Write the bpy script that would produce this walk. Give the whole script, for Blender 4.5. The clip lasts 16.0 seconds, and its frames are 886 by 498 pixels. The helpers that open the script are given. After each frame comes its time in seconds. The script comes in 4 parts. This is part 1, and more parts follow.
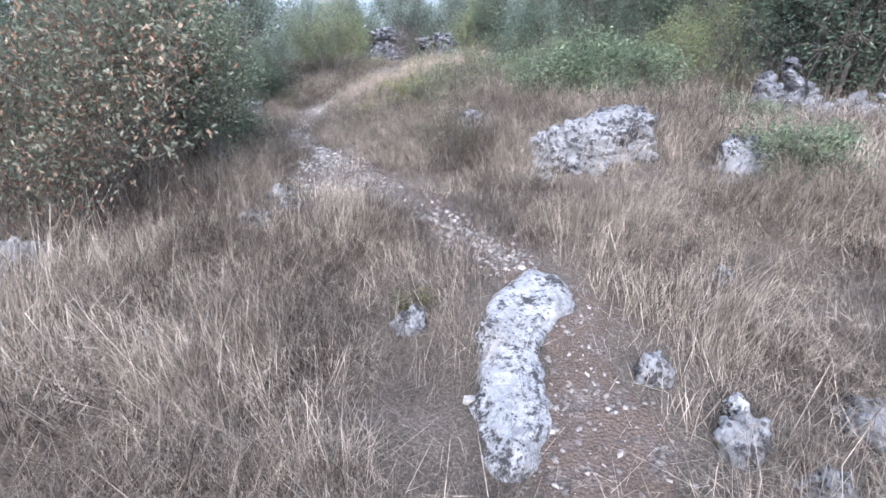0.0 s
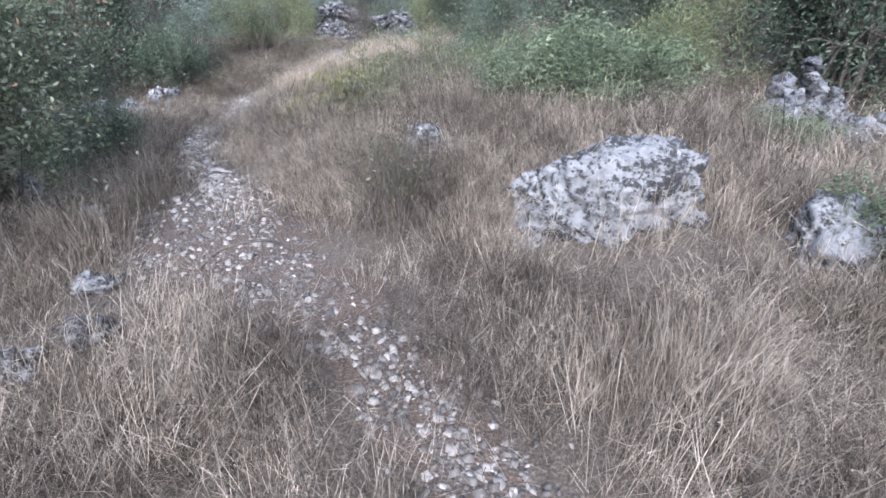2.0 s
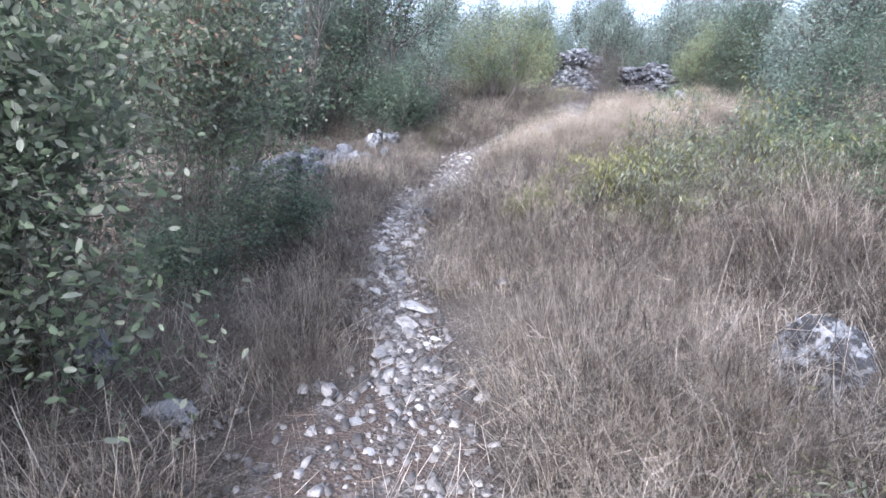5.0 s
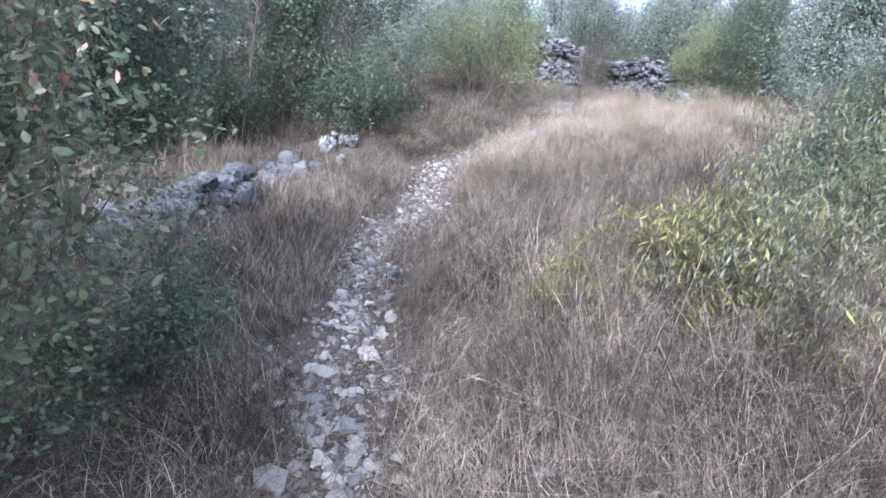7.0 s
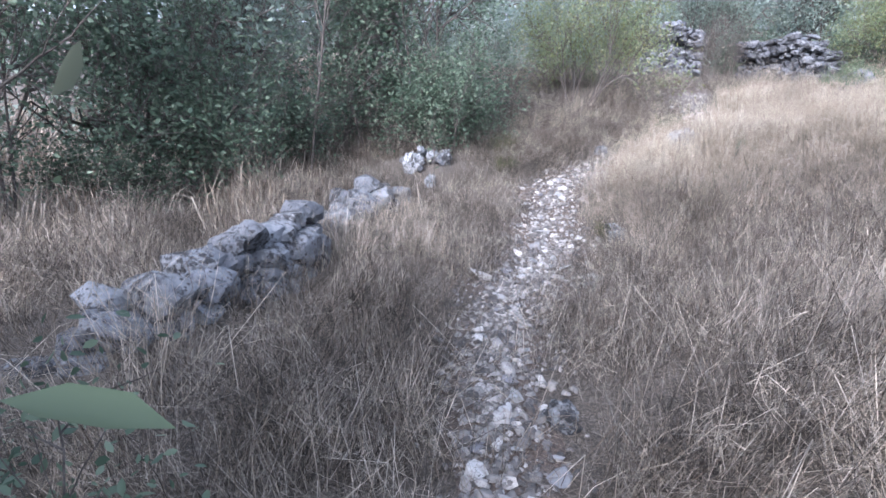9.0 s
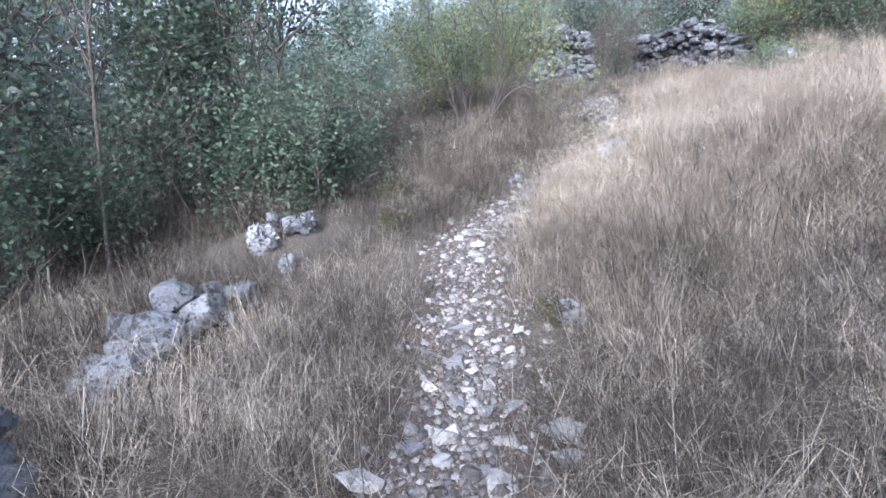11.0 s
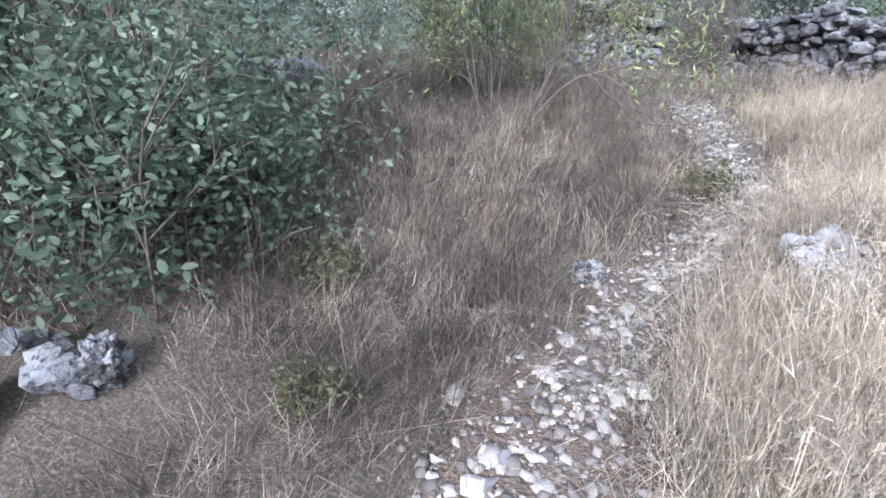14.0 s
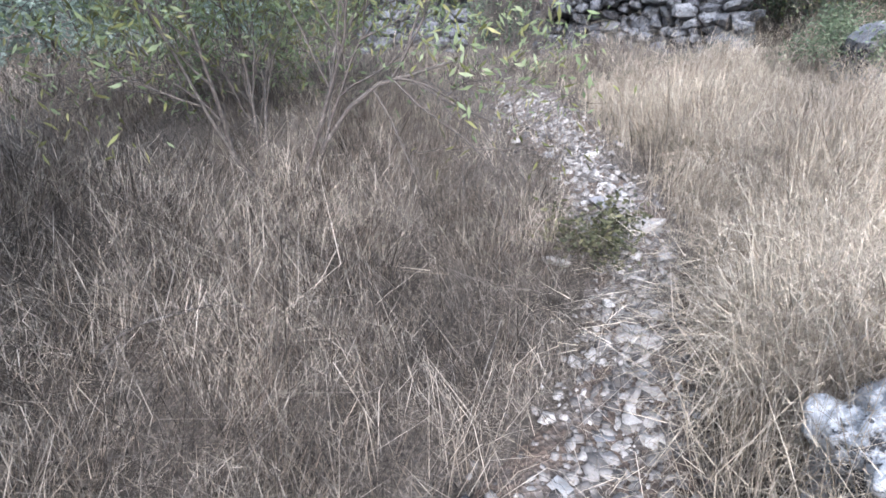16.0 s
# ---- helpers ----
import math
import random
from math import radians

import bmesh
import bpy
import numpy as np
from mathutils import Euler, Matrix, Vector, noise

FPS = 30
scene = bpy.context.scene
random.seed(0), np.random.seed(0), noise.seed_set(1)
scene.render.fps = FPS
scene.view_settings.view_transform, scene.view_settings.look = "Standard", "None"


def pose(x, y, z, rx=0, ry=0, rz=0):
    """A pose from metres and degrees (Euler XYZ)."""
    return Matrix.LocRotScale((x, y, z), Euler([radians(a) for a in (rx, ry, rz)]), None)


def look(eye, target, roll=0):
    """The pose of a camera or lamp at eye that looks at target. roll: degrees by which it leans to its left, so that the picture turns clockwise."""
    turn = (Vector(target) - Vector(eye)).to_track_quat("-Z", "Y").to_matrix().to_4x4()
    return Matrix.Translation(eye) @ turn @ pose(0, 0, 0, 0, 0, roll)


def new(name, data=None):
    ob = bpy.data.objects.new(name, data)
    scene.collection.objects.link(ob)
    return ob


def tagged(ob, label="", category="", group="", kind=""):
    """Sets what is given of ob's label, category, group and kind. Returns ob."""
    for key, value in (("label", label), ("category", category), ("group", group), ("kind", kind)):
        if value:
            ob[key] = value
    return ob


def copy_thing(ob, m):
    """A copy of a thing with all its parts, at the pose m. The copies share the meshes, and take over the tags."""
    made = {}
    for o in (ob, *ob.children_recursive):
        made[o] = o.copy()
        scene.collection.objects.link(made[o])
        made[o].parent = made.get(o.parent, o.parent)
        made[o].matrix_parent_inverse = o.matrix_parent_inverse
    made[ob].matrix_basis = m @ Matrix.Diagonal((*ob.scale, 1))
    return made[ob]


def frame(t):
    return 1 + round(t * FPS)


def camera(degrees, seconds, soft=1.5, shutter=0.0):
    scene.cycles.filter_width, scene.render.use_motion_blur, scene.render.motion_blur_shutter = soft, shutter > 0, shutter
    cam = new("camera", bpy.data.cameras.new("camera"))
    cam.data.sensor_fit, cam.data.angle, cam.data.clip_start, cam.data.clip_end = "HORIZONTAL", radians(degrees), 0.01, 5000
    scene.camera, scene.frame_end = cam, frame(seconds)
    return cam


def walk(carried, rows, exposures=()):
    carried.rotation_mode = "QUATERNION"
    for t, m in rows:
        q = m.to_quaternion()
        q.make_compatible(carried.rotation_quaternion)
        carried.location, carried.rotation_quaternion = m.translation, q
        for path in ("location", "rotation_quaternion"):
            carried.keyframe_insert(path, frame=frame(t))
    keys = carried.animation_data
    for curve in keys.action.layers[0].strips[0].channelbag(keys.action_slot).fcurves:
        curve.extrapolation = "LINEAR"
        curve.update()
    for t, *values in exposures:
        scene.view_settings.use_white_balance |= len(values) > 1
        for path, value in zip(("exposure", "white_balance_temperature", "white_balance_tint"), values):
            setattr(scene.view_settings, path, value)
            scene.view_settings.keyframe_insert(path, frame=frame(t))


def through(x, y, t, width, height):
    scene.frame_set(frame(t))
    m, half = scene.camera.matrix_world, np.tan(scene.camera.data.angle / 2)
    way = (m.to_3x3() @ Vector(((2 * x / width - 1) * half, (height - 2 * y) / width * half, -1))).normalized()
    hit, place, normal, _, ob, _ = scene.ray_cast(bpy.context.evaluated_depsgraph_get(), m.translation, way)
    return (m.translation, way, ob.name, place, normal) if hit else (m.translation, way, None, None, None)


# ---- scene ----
cam = camera(77.7, 16.0, soft=1.6)
PATH = [
    (0, (-0.03, -0.252, 1.758), (-0.012, 1.681, 1.245), -0.5),
    (0.5, (0.08, 0.18, 1.733), (0.2, 2.099, 1.183), -1.7),
    (1, (0.153, 0.779, 1.804), (0.401, 2.646, 1.133), -0.1),
    (1.4, (0.205, 1.215, 1.94), (0.451, 3.075, 1.248), -0.6),
    (1.5, (0.242, 1.311, 1.956), (0.462, 3.184, 1.291), -1.2),
    (2, (0.169, 1.881, 2.044), (0.327, 3.789, 1.465), 0.9),
    (2.5, (0.084, 2.282, 2.156), (0.189, 4.182, 1.543), 3.1),
    (3, (0.074, 2.782, 2.25), (0.09, 4.675, 1.606), 2.6),
    (3.5, (-0.021, 3.146, 2.255), (-0.182, 5.065, 1.714), 2.1),
    (4, (-0.365, 3.818, 2.294), (-0.785, 5.713, 1.811), 7.0),
    (4.2, (-0.438, 3.945, 2.306), (-0.912, 5.832, 1.843), 7.7),
    (6.3, (-1.014, 5.709, 2.523), (-1.516, 7.571, 1.991), 5.1),
    (6.5, (-1.091, 5.879, 2.54), (-1.556, 7.752, 2.016), 5.9),
    (7, (-1.357, 6.374, 2.58), (-1.725, 8.271, 2.064), 7.9),
    (7.5, (-1.481, 6.874, 2.511), (-1.909, 8.754, 1.979), 5.7),
    (8, (-1.681, 7.405, 2.535), (-2.245, 9.246, 1.993), 4.8),
    (8.2, (-1.818, 7.647, 2.521), (-2.401, 9.479, 1.968), 5.7),
    (10.3, (-2.687, 8.899, 2.412), (-3.415, 10.704, 1.952), 1.4),
    (10.5, (-2.722, 9.337, 2.384), (-3.349, 11.169, 1.884), -0.3),
    (11, (-2.597, 10.114, 2.502), (-2.943, 12.04, 2.091), -3.2),
    (11.5, (-2.553, 10.722, 2.594), (-2.788, 12.676, 2.241), -3.1),
    (12, (-2.476, 11.279, 2.653), (-2.72, 13.236, 2.321), -2.7),
    (12.5, (-2.591, 11.643, 2.643), (-2.891, 13.583, 2.261), -0.5),
    (13, (-2.917, 12.193, 2.734), (-3.249, 14.11, 2.27), 2.2),
    (13.5, (-3.055, 12.774, 2.726), (-3.375, 14.684, 2.228), 3.2),
    (14, (-3.216, 13.22, 2.807), (-3.496, 15.127, 2.271), 4.6),
    (14.5, (-3.35, 13.548, 2.882), (-3.523, 15.448, 2.282), 5.4),
    (14.9, (-3.286, 13.96, 2.842), (-3.338, 15.833, 2.142), 2.7),
    (15, (-3.238, 14.102, 2.861), (-3.263, 15.996, 2.221), 1.3),
    (15.5, (-3.144, 14.554, 2.929), (-3.035, 16.481, 2.403), -1.4),
    (16, (-3.049, 14.997, 3.067), (-2.756, 16.886, 2.478), -0.9),
]
walk(cam, [(t, look(e, g, r)) for t, e, g, r in PATH], exposures=[(0.0, 2.66, 5380, 14), (1.5, 2.7, 5380, 14), (2.5, 2.46, 5370, 14), (4.0, 2.74, 5340, 15), (7.0, 2.86, 5310, 16), (10.5, 2.9, 5240, 15), (11.0, 2.8, 5230, 14), (12.0, 2.58, 5300, 13), (12.5, 2.44, 5320, 12), (13.2, 2.72, 5330, 13), (15.5, 2.86, 5400, 12), (16.0, 2.8, 5400, 12)])

# ---- light: open shade late in the day, a bright pale sky ----
world = bpy.data.worlds.new("sky")
scene.world = world
world.use_nodes = True
wn = world.node_tree
sky = wn.nodes.new("ShaderNodeTexSky")
sky.sky_type = "NISHITA"
sky.sun_disc = False
sky.sun_elevation = radians(26)
sky.sun_rotation = radians(188)
sky.air_density = 0.8
sky.dust_density = 9.0
sky.ozone_density = 0.5
veil = wn.nodes.new("ShaderNodeMix")  # thin even cloud over the whole sky
veil.data_type = "RGBA"
veil.inputs[0].default_value = 0.7
veil.inputs[7].default_value = (2.15, 2.27, 2.38, 1)
wn.links.new(sky.outputs[0], veil.inputs[6])
wn.links.new(veil.outputs[2], wn.nodes["Background"].inputs[0])
wn.nodes["Background"].inputs[1].default_value = 0.14
sun_data = bpy.data.lights.new("sun", "SUN")
sun_data.energy = 1.25
sun_data.angle = radians(24)
sun_data.color = (1.0, 0.96, 0.92)
sun = new("sun", sun_data)
sun.matrix_world = look((0, 0, 30), (-10 * math.sin(radians(188)), -10 * math.cos(radians(188)), 30 - 10 * math.tan(radians(26))))


# ---- materials ----
DIM = 0.7  # overall scale of the base colours

def nodes_of(name):
    m = bpy.data.materials.new(name)
    m.use_nodes = True
    nt = m.node_tree
    return m, nt, nt.nodes["Principled BSDF"]


def add(nt, kind, **kw):
    n = nt.nodes.new(kind)
    for k, v in kw.items():
        n.inputs[k].default_value = v
    return n


def ramp(nt, fac, stops):
    n = nt.nodes.new("ShaderNodeValToRGB")
    els = n.color_ramp.elements
    while len(els) < len(stops):
        els.new(0.5)
    for e, (p, c) in zip(els, stops):
        e.position = p
        e.color = (*(DIM * v for v in c), 1)
    nt.links.new(fac, n.inputs[0])
    return n.outputs[0]


def mixed(nt, fac, a, b):
    n = nt.nodes.new("ShaderNodeMix")
    n.data_type = "RGBA"
    if isinstance(fac, float):
        n.inputs[0].default_value = fac
    else:
        nt.links.new(fac, n.inputs[0])
    for s, v in ((n.inputs[6], a), (n.inputs[7], b)):
        if isinstance(v, tuple):
            s.default_value = (*(DIM * u for u in v), 1)
        else:
            nt.links.new(v, s)
    return n.outputs[2]


def place_coord(nt, generated=False):
    if generated:
        return nt.nodes.new("ShaderNodeTexCoord").outputs["Object"]
    return nt.nodes.new("ShaderNodeNewGeometry").outputs["Position"]


def noise_tex(nt, co, scale, detail=4.0, rough=0.6):
    n = add(nt, "ShaderNodeTexNoise", Scale=scale, Detail=detail, Roughness=rough)
    nt.links.new(co, n.inputs["Vector"])
    return n.outputs[0]


def bumped(nt, bsdf, height, strength=0.5, distance=0.02):
    b = add(nt, "ShaderNodeBump", Strength=strength, Distance=distance)
    nt.links.new(height, b.inputs["Height"])
    nt.links.new(b.outputs[0], bsdf.inputs["Normal"])


def stepped(nt, value, low, high):
    n = nt.nodes.new("ShaderNodeMapRange")
    n.inputs[1].default_value, n.inputs[2].default_value = low, high
    nt.links.new(value, n.inputs[0])
    return n.outputs[0]


def times_of(nt, a, b):
    n = nt.nodes.new("ShaderNodeMath")
    n.operation = "MULTIPLY"
    nt.links.new(a, n.inputs[0])
    nt.links.new(b, n.inputs[1])
    return n.outputs[0]


def soil_material():
    m, nt, b = nodes_of("soil_and_straw")
    co = place_coord(nt)
    big, mid, fine = noise_tex(nt, co, 0.8, 3), noise_tex(nt, co, 9, 5), noise_tex(nt, co, 70, 6, 0.7)
    litter = ramp(nt, fine, [(0.3, (0.035, 0.029, 0.024)), (0.5, (0.1, 0.082, 0.066)), (0.7, (0.3, 0.26, 0.215))])
    earth = ramp(nt, fine, [(0.3, (0.05, 0.042, 0.036)), (0.55, (0.13, 0.11, 0.092)), (0.75, (0.3, 0.265, 0.235))])
    c = mixed(nt, stepped(nt, mid, 0.42, 0.62), litter, earth)
    c = mixed(nt, stepped(nt, big, 0.35, 0.7), c, litter)
    nt.links.new(c, b.inputs["Base Color"])
    b.inputs["Roughness"].default_value = 0.95
    bumped(nt, b, fine, 0.8, 0.03)
    return m


def trail_material():
    m, nt, b = nodes_of("trail_gravel")
    co = place_coord(nt)
    v = add(nt, "ShaderNodeTexVoronoi", Scale=55.0)
    nt.links.new(co, v.inputs["Vector"])
    mid, fine = noise_tex(nt, co, 5, 4), noise_tex(nt, co, 90, 5, 0.7)
    grit = ramp(nt, v.outputs["Color"], [(0.15, (0.045, 0.036, 0.03)), (0.55, (0.1, 0.083, 0.073)), (0.9, (0.26, 0.24, 0.225))])
    earth = ramp(nt, fine, [(0.3, (0.04, 0.028, 0.022)), (0.6, (0.125, 0.092, 0.072)), (0.8, (0.3, 0.245, 0.205))])
    c = mixed(nt, stepped(nt, mid, 0.47, 0.62), earth, grit)
    nt.links.new(c, b.inputs["Base Color"])
    b.inputs["Roughness"].default_value = 0.95
    bumped(nt, b, v.outputs["Distance"], 0.9, 0.012)
    return m


def lichen_rock_material(name, spots, dark, light=(0.5, 0.51, 0.54), by_object=True):
    """Pale limestone with grey weathering and black lichen spots."""
    m, nt, b = nodes_of(name)
    co = place_coord(nt)
    big, mid, fine = noise_tex(nt, co, 2.5, 4), noise_tex(nt, co, 14, 6, 0.65), noise_tex(nt, co, 60, 6, 0.7)
    base = ramp(nt, mid, [(0.3, tuple(0.5 * v for v in light)), (0.48, tuple(0.75 * v for v in light)), (0.66, light)])
    base = mixed(nt, stepped(nt, big, 0.42, 0.68), base, tuple(min(1, 1.25 * v) for v in light))
    # black lichen in ragged blotches, gathered where the wide noise is high
    patch = noise_tex(nt, co, spots * 0.22, 2, 0.5)
    ragged = noise_tex(nt, co, spots * 1.1, 7, 0.74)
    both = nt.nodes.new("ShaderNodeMath")
    both.operation = "MULTIPLY_ADD"
    both.inputs[1].default_value = 0.55
    nt.links.new(patch, both.inputs[0])
    nt.links.new(ragged, both.inputs[2])
    c = mixed(nt, stepped(nt, both.outputs[0], 0.79 - dark, 0.9 - dark), base, tuple(0.42 * v for v in light))
    c = mixed(nt, stepped(nt, both.outputs[0], 0.87 - dark, 0.9 - dark), c, (0.028, 0.028, 0.032))
    v = add(nt, "ShaderNodeTexVoronoi", Scale=spots * 1.7)
    nt.links.new(co, v.inputs["Vector"])
    dots = times_of(nt, stepped(nt, v.outputs["Distance"], 0.3, 0.22), stepped(nt, noise_tex(nt, co, spots * 0.6, 2), 0.5 - dark, 0.56 - dark))
    c = mixed(nt, dots, c, (0.05, 0.05, 0.055))
    c = mixed(nt, stepped(nt, fine, 0.6, 0.72), c, (0.12, 0.12, 0.13))
    if by_object:
        info = nt.nodes.new("ShaderNodeObjectInfo")
        tone = ramp(nt, info.outputs["Random"], [(0.0, (0.8, 0.8, 0.83)), (0.5, (1.25, 1.24, 1.24)), (1.0, (1.5, 1.47, 1.43))])
        mul = nt.nodes.new("ShaderNodeMix")
        mul.data_type, mul.blend_type = "RGBA", "MULTIPLY"
        mul.inputs[0].default_value = 1.0
        nt.links.new(c, mul.inputs[6])
        nt.links.new(tone, mul.inputs[7])
        c = mul.outputs[2]
    nt.links.new(c, b.inputs["Base Color"])
    b.inputs["Roughness"].default_value = 0.9
    bumped(nt, b, mid, 1.0, 0.045)
    return m


def stone_material():
    """Broken path limestone: cream to blue-grey, stone by stone."""
    m, nt, b = nodes_of("broken_limestone")
    co = place_coord(nt)
    info = nt.nodes.new("ShaderNodeObjectInfo")
    tone = ramp(nt, info.outputs["Random"], [(0.0, (0.16, 0.16, 0.18)), (0.3, (0.33, 0.33, 0.33)), (0.55, (0.42, 0.395, 0.375)), (0.85, (0.56, 0.545, 0.53)), (1.0, (0.26, 0.265, 0.29))])
    mid, fine = noise_tex(nt, co, 22, 5), noise_tex(nt, co, 110, 5, 0.7)
    c = mixed(nt, stepped(nt, mid, 0.5, 0.75), tone, (0.17, 0.145, 0.12))
    c = mixed(nt, stepped(nt, fine, 0.6, 0.75), c, (0.1, 0.09, 0.085))
    nt.links.new(c, b.inputs["Base Color"])
    b.inputs["Roughness"].default_value = 0.92
    bumped(nt, b, fine, 0.5, 0.01)
    return m


def blade_material(name, dark, mid, light, rough=0.75, through=0.25, clump_mix=0.4):
    m, nt, b = nodes_of(name)
    geo = nt.nodes.new("ShaderNodeNewGeometry")
    patch = noise_tex(nt, geo.outputs["Position"], 1.3, 3)
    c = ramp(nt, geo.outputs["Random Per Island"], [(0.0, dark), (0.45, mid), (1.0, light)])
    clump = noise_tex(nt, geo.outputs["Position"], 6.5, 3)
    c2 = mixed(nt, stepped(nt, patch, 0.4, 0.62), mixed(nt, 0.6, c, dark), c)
    # tone varies by clump; on grass the dark share also imitates shaded gaps
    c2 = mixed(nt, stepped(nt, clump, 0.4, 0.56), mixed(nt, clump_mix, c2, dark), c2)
    nt.links.new(c2, b.inputs["Base Color"])
    b.inputs["Roughness"].default_value = rough
    b.inputs["Specular IOR Level"].default_value = 0.25
    tr = nt.nodes.new("ShaderNodeBsdfTranslucent")
    nt.links.new(c2, tr.inputs[0])
    mx = nt.nodes.new("ShaderNodeMixShader")
    mx.inputs[0].default_value = through
    nt.links.new(b.outputs[0], mx.inputs[1])
    nt.links.new(tr.outputs[0], mx.inputs[2])
    nt.links.new(mx.outputs[0], nt.nodes["Material Output"].inputs[0])
    return m


def bark_material():
    m, nt, b = nodes_of("bark")
    co = place_coord(nt)
    n1, n2 = noise_tex(nt, co, 30, 5, 0.7), noise_tex(nt, co, 4, 3)
    c = ramp(nt, n1, [(0.3, (0.03, 0.025, 0.022)), (0.55, (0.1, 0.085, 0.075)), (0.75, (0.2, 0.185, 0.17))])
    nt.links.new(c, b.inputs["Base Color"])
    b.inputs["Roughness"].default_value = 0.95
    bumped(nt, b, n1, 0.8, 0.01)
    return m


SOIL, TRAIL = soil_material(), trail_material()
BOULDER = lichen_rock_material("lichen_limestone", 13.0, 0.055, (0.27, 0.28, 0.302), False)
WALLROCK = lichen_rock_material("weathered_limestone", 14.0, 0.04, (0.19, 0.2, 0.225))
# blue-grey wall stone again, lightened to offset shade on the left wall's face
PILEROCK = lichen_rock_material("field_stone_lightened_for_shade", 16.0, 0.03, (0.215, 0.226, 0.252))
SLAB = lichen_rock_material("bleached_limestone", 22.0, 0.035, (0.36, 0.374, 0.4), False)
STONE = stone_material()
STRAW = blade_material("dry_straw", (0.13, 0.104, 0.08), (0.54, 0.46, 0.37), (0.84, 0.76, 0.66), clump_mix=0.6)
GOLD = blade_material("golden_straw", (0.2, 0.165, 0.125), (0.55, 0.475, 0.375), (0.86, 0.78, 0.655), clump_mix=0.3)
# strong clump darkening and low mid tone colour in shade between tufts
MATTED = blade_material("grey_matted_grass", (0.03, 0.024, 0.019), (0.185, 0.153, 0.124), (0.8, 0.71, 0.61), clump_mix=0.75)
LEAF_DARK = blade_material("dark_green_leaves", (0.065, 0.1, 0.068), (0.155, 0.218, 0.152), (0.31, 0.385, 0.28), 0.5, 0.5)
# distance haze put into the colour: far leaves paler and greyer than near ones
LEAF_FAR_HAZED = blade_material("far_leaves_paled_for_haze", (0.17, 0.22, 0.19), (0.3, 0.375, 0.315), (0.46, 0.54, 0.47), 0.5, 0.5)
LEAF_GREEN = blade_material("green_leaves", (0.08, 0.11, 0.065), (0.21, 0.27, 0.165), (0.38, 0.45, 0.29), 0.5, 0.5)
LEAF_PALE = blade_material("grey_green_leaves", (0.09, 0.105, 0.075), (0.24, 0.265, 0.19), (0.48, 0.5, 0.39), 0.5, 0.45)
LEAF_FEATHER = blade_material("yellow_green_leaves", (0.15, 0.2, 0.1), (0.31, 0.37, 0.2), (0.5, 0.55, 0.34), 0.5, 0.5)
LEAF_OLIVE = blade_material("olive_leaves", (0.05, 0.055, 0.03), (0.13, 0.13, 0.07), (0.27, 0.25, 0.14), 0.5, 0.4)
LEAF_YELLOW = blade_material("yellowing_leaves", (0.09, 0.1, 0.035), (0.22, 0.23, 0.08), (0.46, 0.43, 0.2), 0.55, 0.3)
LEAF_DRY = blade_material("withered_leaves", (0.1, 0.05, 0.03), (0.3, 0.2, 0.13), (0.55, 0.44, 0.34), 0.7, 0.2)
BARK = bark_material()


# ---- mesh helpers ----
def mesh_of(name, verts, faces, material, smooth=False):
    me = bpy.data.meshes.new(name)
    me.from_pydata(verts, [], faces)
    me.materials.append(material)
    if smooth:
        me.shade_smooth()
    return me


def fast_mesh(name, verts, quads, tris, material):
    """A large mesh from arrays of corners, quads and triangles."""
    me = bpy.data.meshes.new(name)
    me.vertices.add(len(verts))
    me.vertices.foreach_set("co", np.asarray(verts, np.float32).ravel())
    loops = np.concatenate([np.asarray(quads, np.int32).ravel(), np.asarray(tris, np.int32).ravel()])
    me.loops.add(len(loops))
    me.loops.foreach_set("vertex_index", loops)
    nq, n3 = len(quads), len(tris)
    starts = np.concatenate([np.arange(nq) * 4, nq * 4 + np.arange(n3) * 3]).astype(np.int32)
    me.polygons.add(nq + n3)
    me.polygons.foreach_set("loop_start", starts)
    me.update(calc_edges=True)
    me.validate()
    me.materials.append(material)
    return me


def part(name, bm, material, parent, label=""):
    me = bpy.data.meshes.new(name)
    bm.to_mesh(me)
    bm.free()
    me.materials.append(material)
    return child(name, me, parent, label)


def child(name, me, parent, label="", m=None):
    ob = new(name, me)
    ob.parent = parent
    if m is not None:
        ob.matrix_basis = m
    return tagged(ob, label)


# ---- the lie of the land ----
ROUTE_Y = [-6, 0, 1.5, 2.9, 3.6, 4.4, 5.0, 5.8, 6.5, 7.4, 8.25, 8.9, 9.5, 11, 12.1, 13.3, 14.0, 14.8, 15.25, 15.7, 16.4, 17.0, 17.4, 18.1, 19.1, 21, 24]
ROUTE_X = [0.3, 0.25, 0.6, 0.78, 0.45, -0.05, -0.6, -0.88, -1.14, -1.65, -2.1, -2.3, -2.5, -2.95, -2.94, -3.02, -3.18, -3.12, -2.98, -2.7, -2.3, -1.85, -1.72, -1.6, -1.6, -1.5, -1.5]
RISE_Y = [-40, -6, 0, 2.9, 4.4, 5.3, 6.8, 8.6, 9.9, 11, 12, 12.8, 13.8, 15, 16.2, 16.8, 17.8, 18.3, 19, 20.3, 22, 30, 60, 300]
RISE_Z = [-6, -1.0, 0.0, 0.5, 0.84, 0.96, 1.05, 1.13, 1.25, 1.24, 1.2, 1.17, 1.35, 1.65, 1.92, 2.08, 2.32, 2.48, 2.75, 3.0, 3.2, 4.5, 9.5, 40.0]


def smooth_interp(v, xs, ys, w):
    v = np.asarray(v, float)
    return sum(np.interp(v + o * w, xs, ys) * k for o, k in ((-1, 0.2), (-0.5, 0.2), (0, 0.2), (0.5, 0.2), (1, 0.2)))


def route(y):
    return smooth_interp(y, ROUTE_Y, ROUTE_X, 0.45)


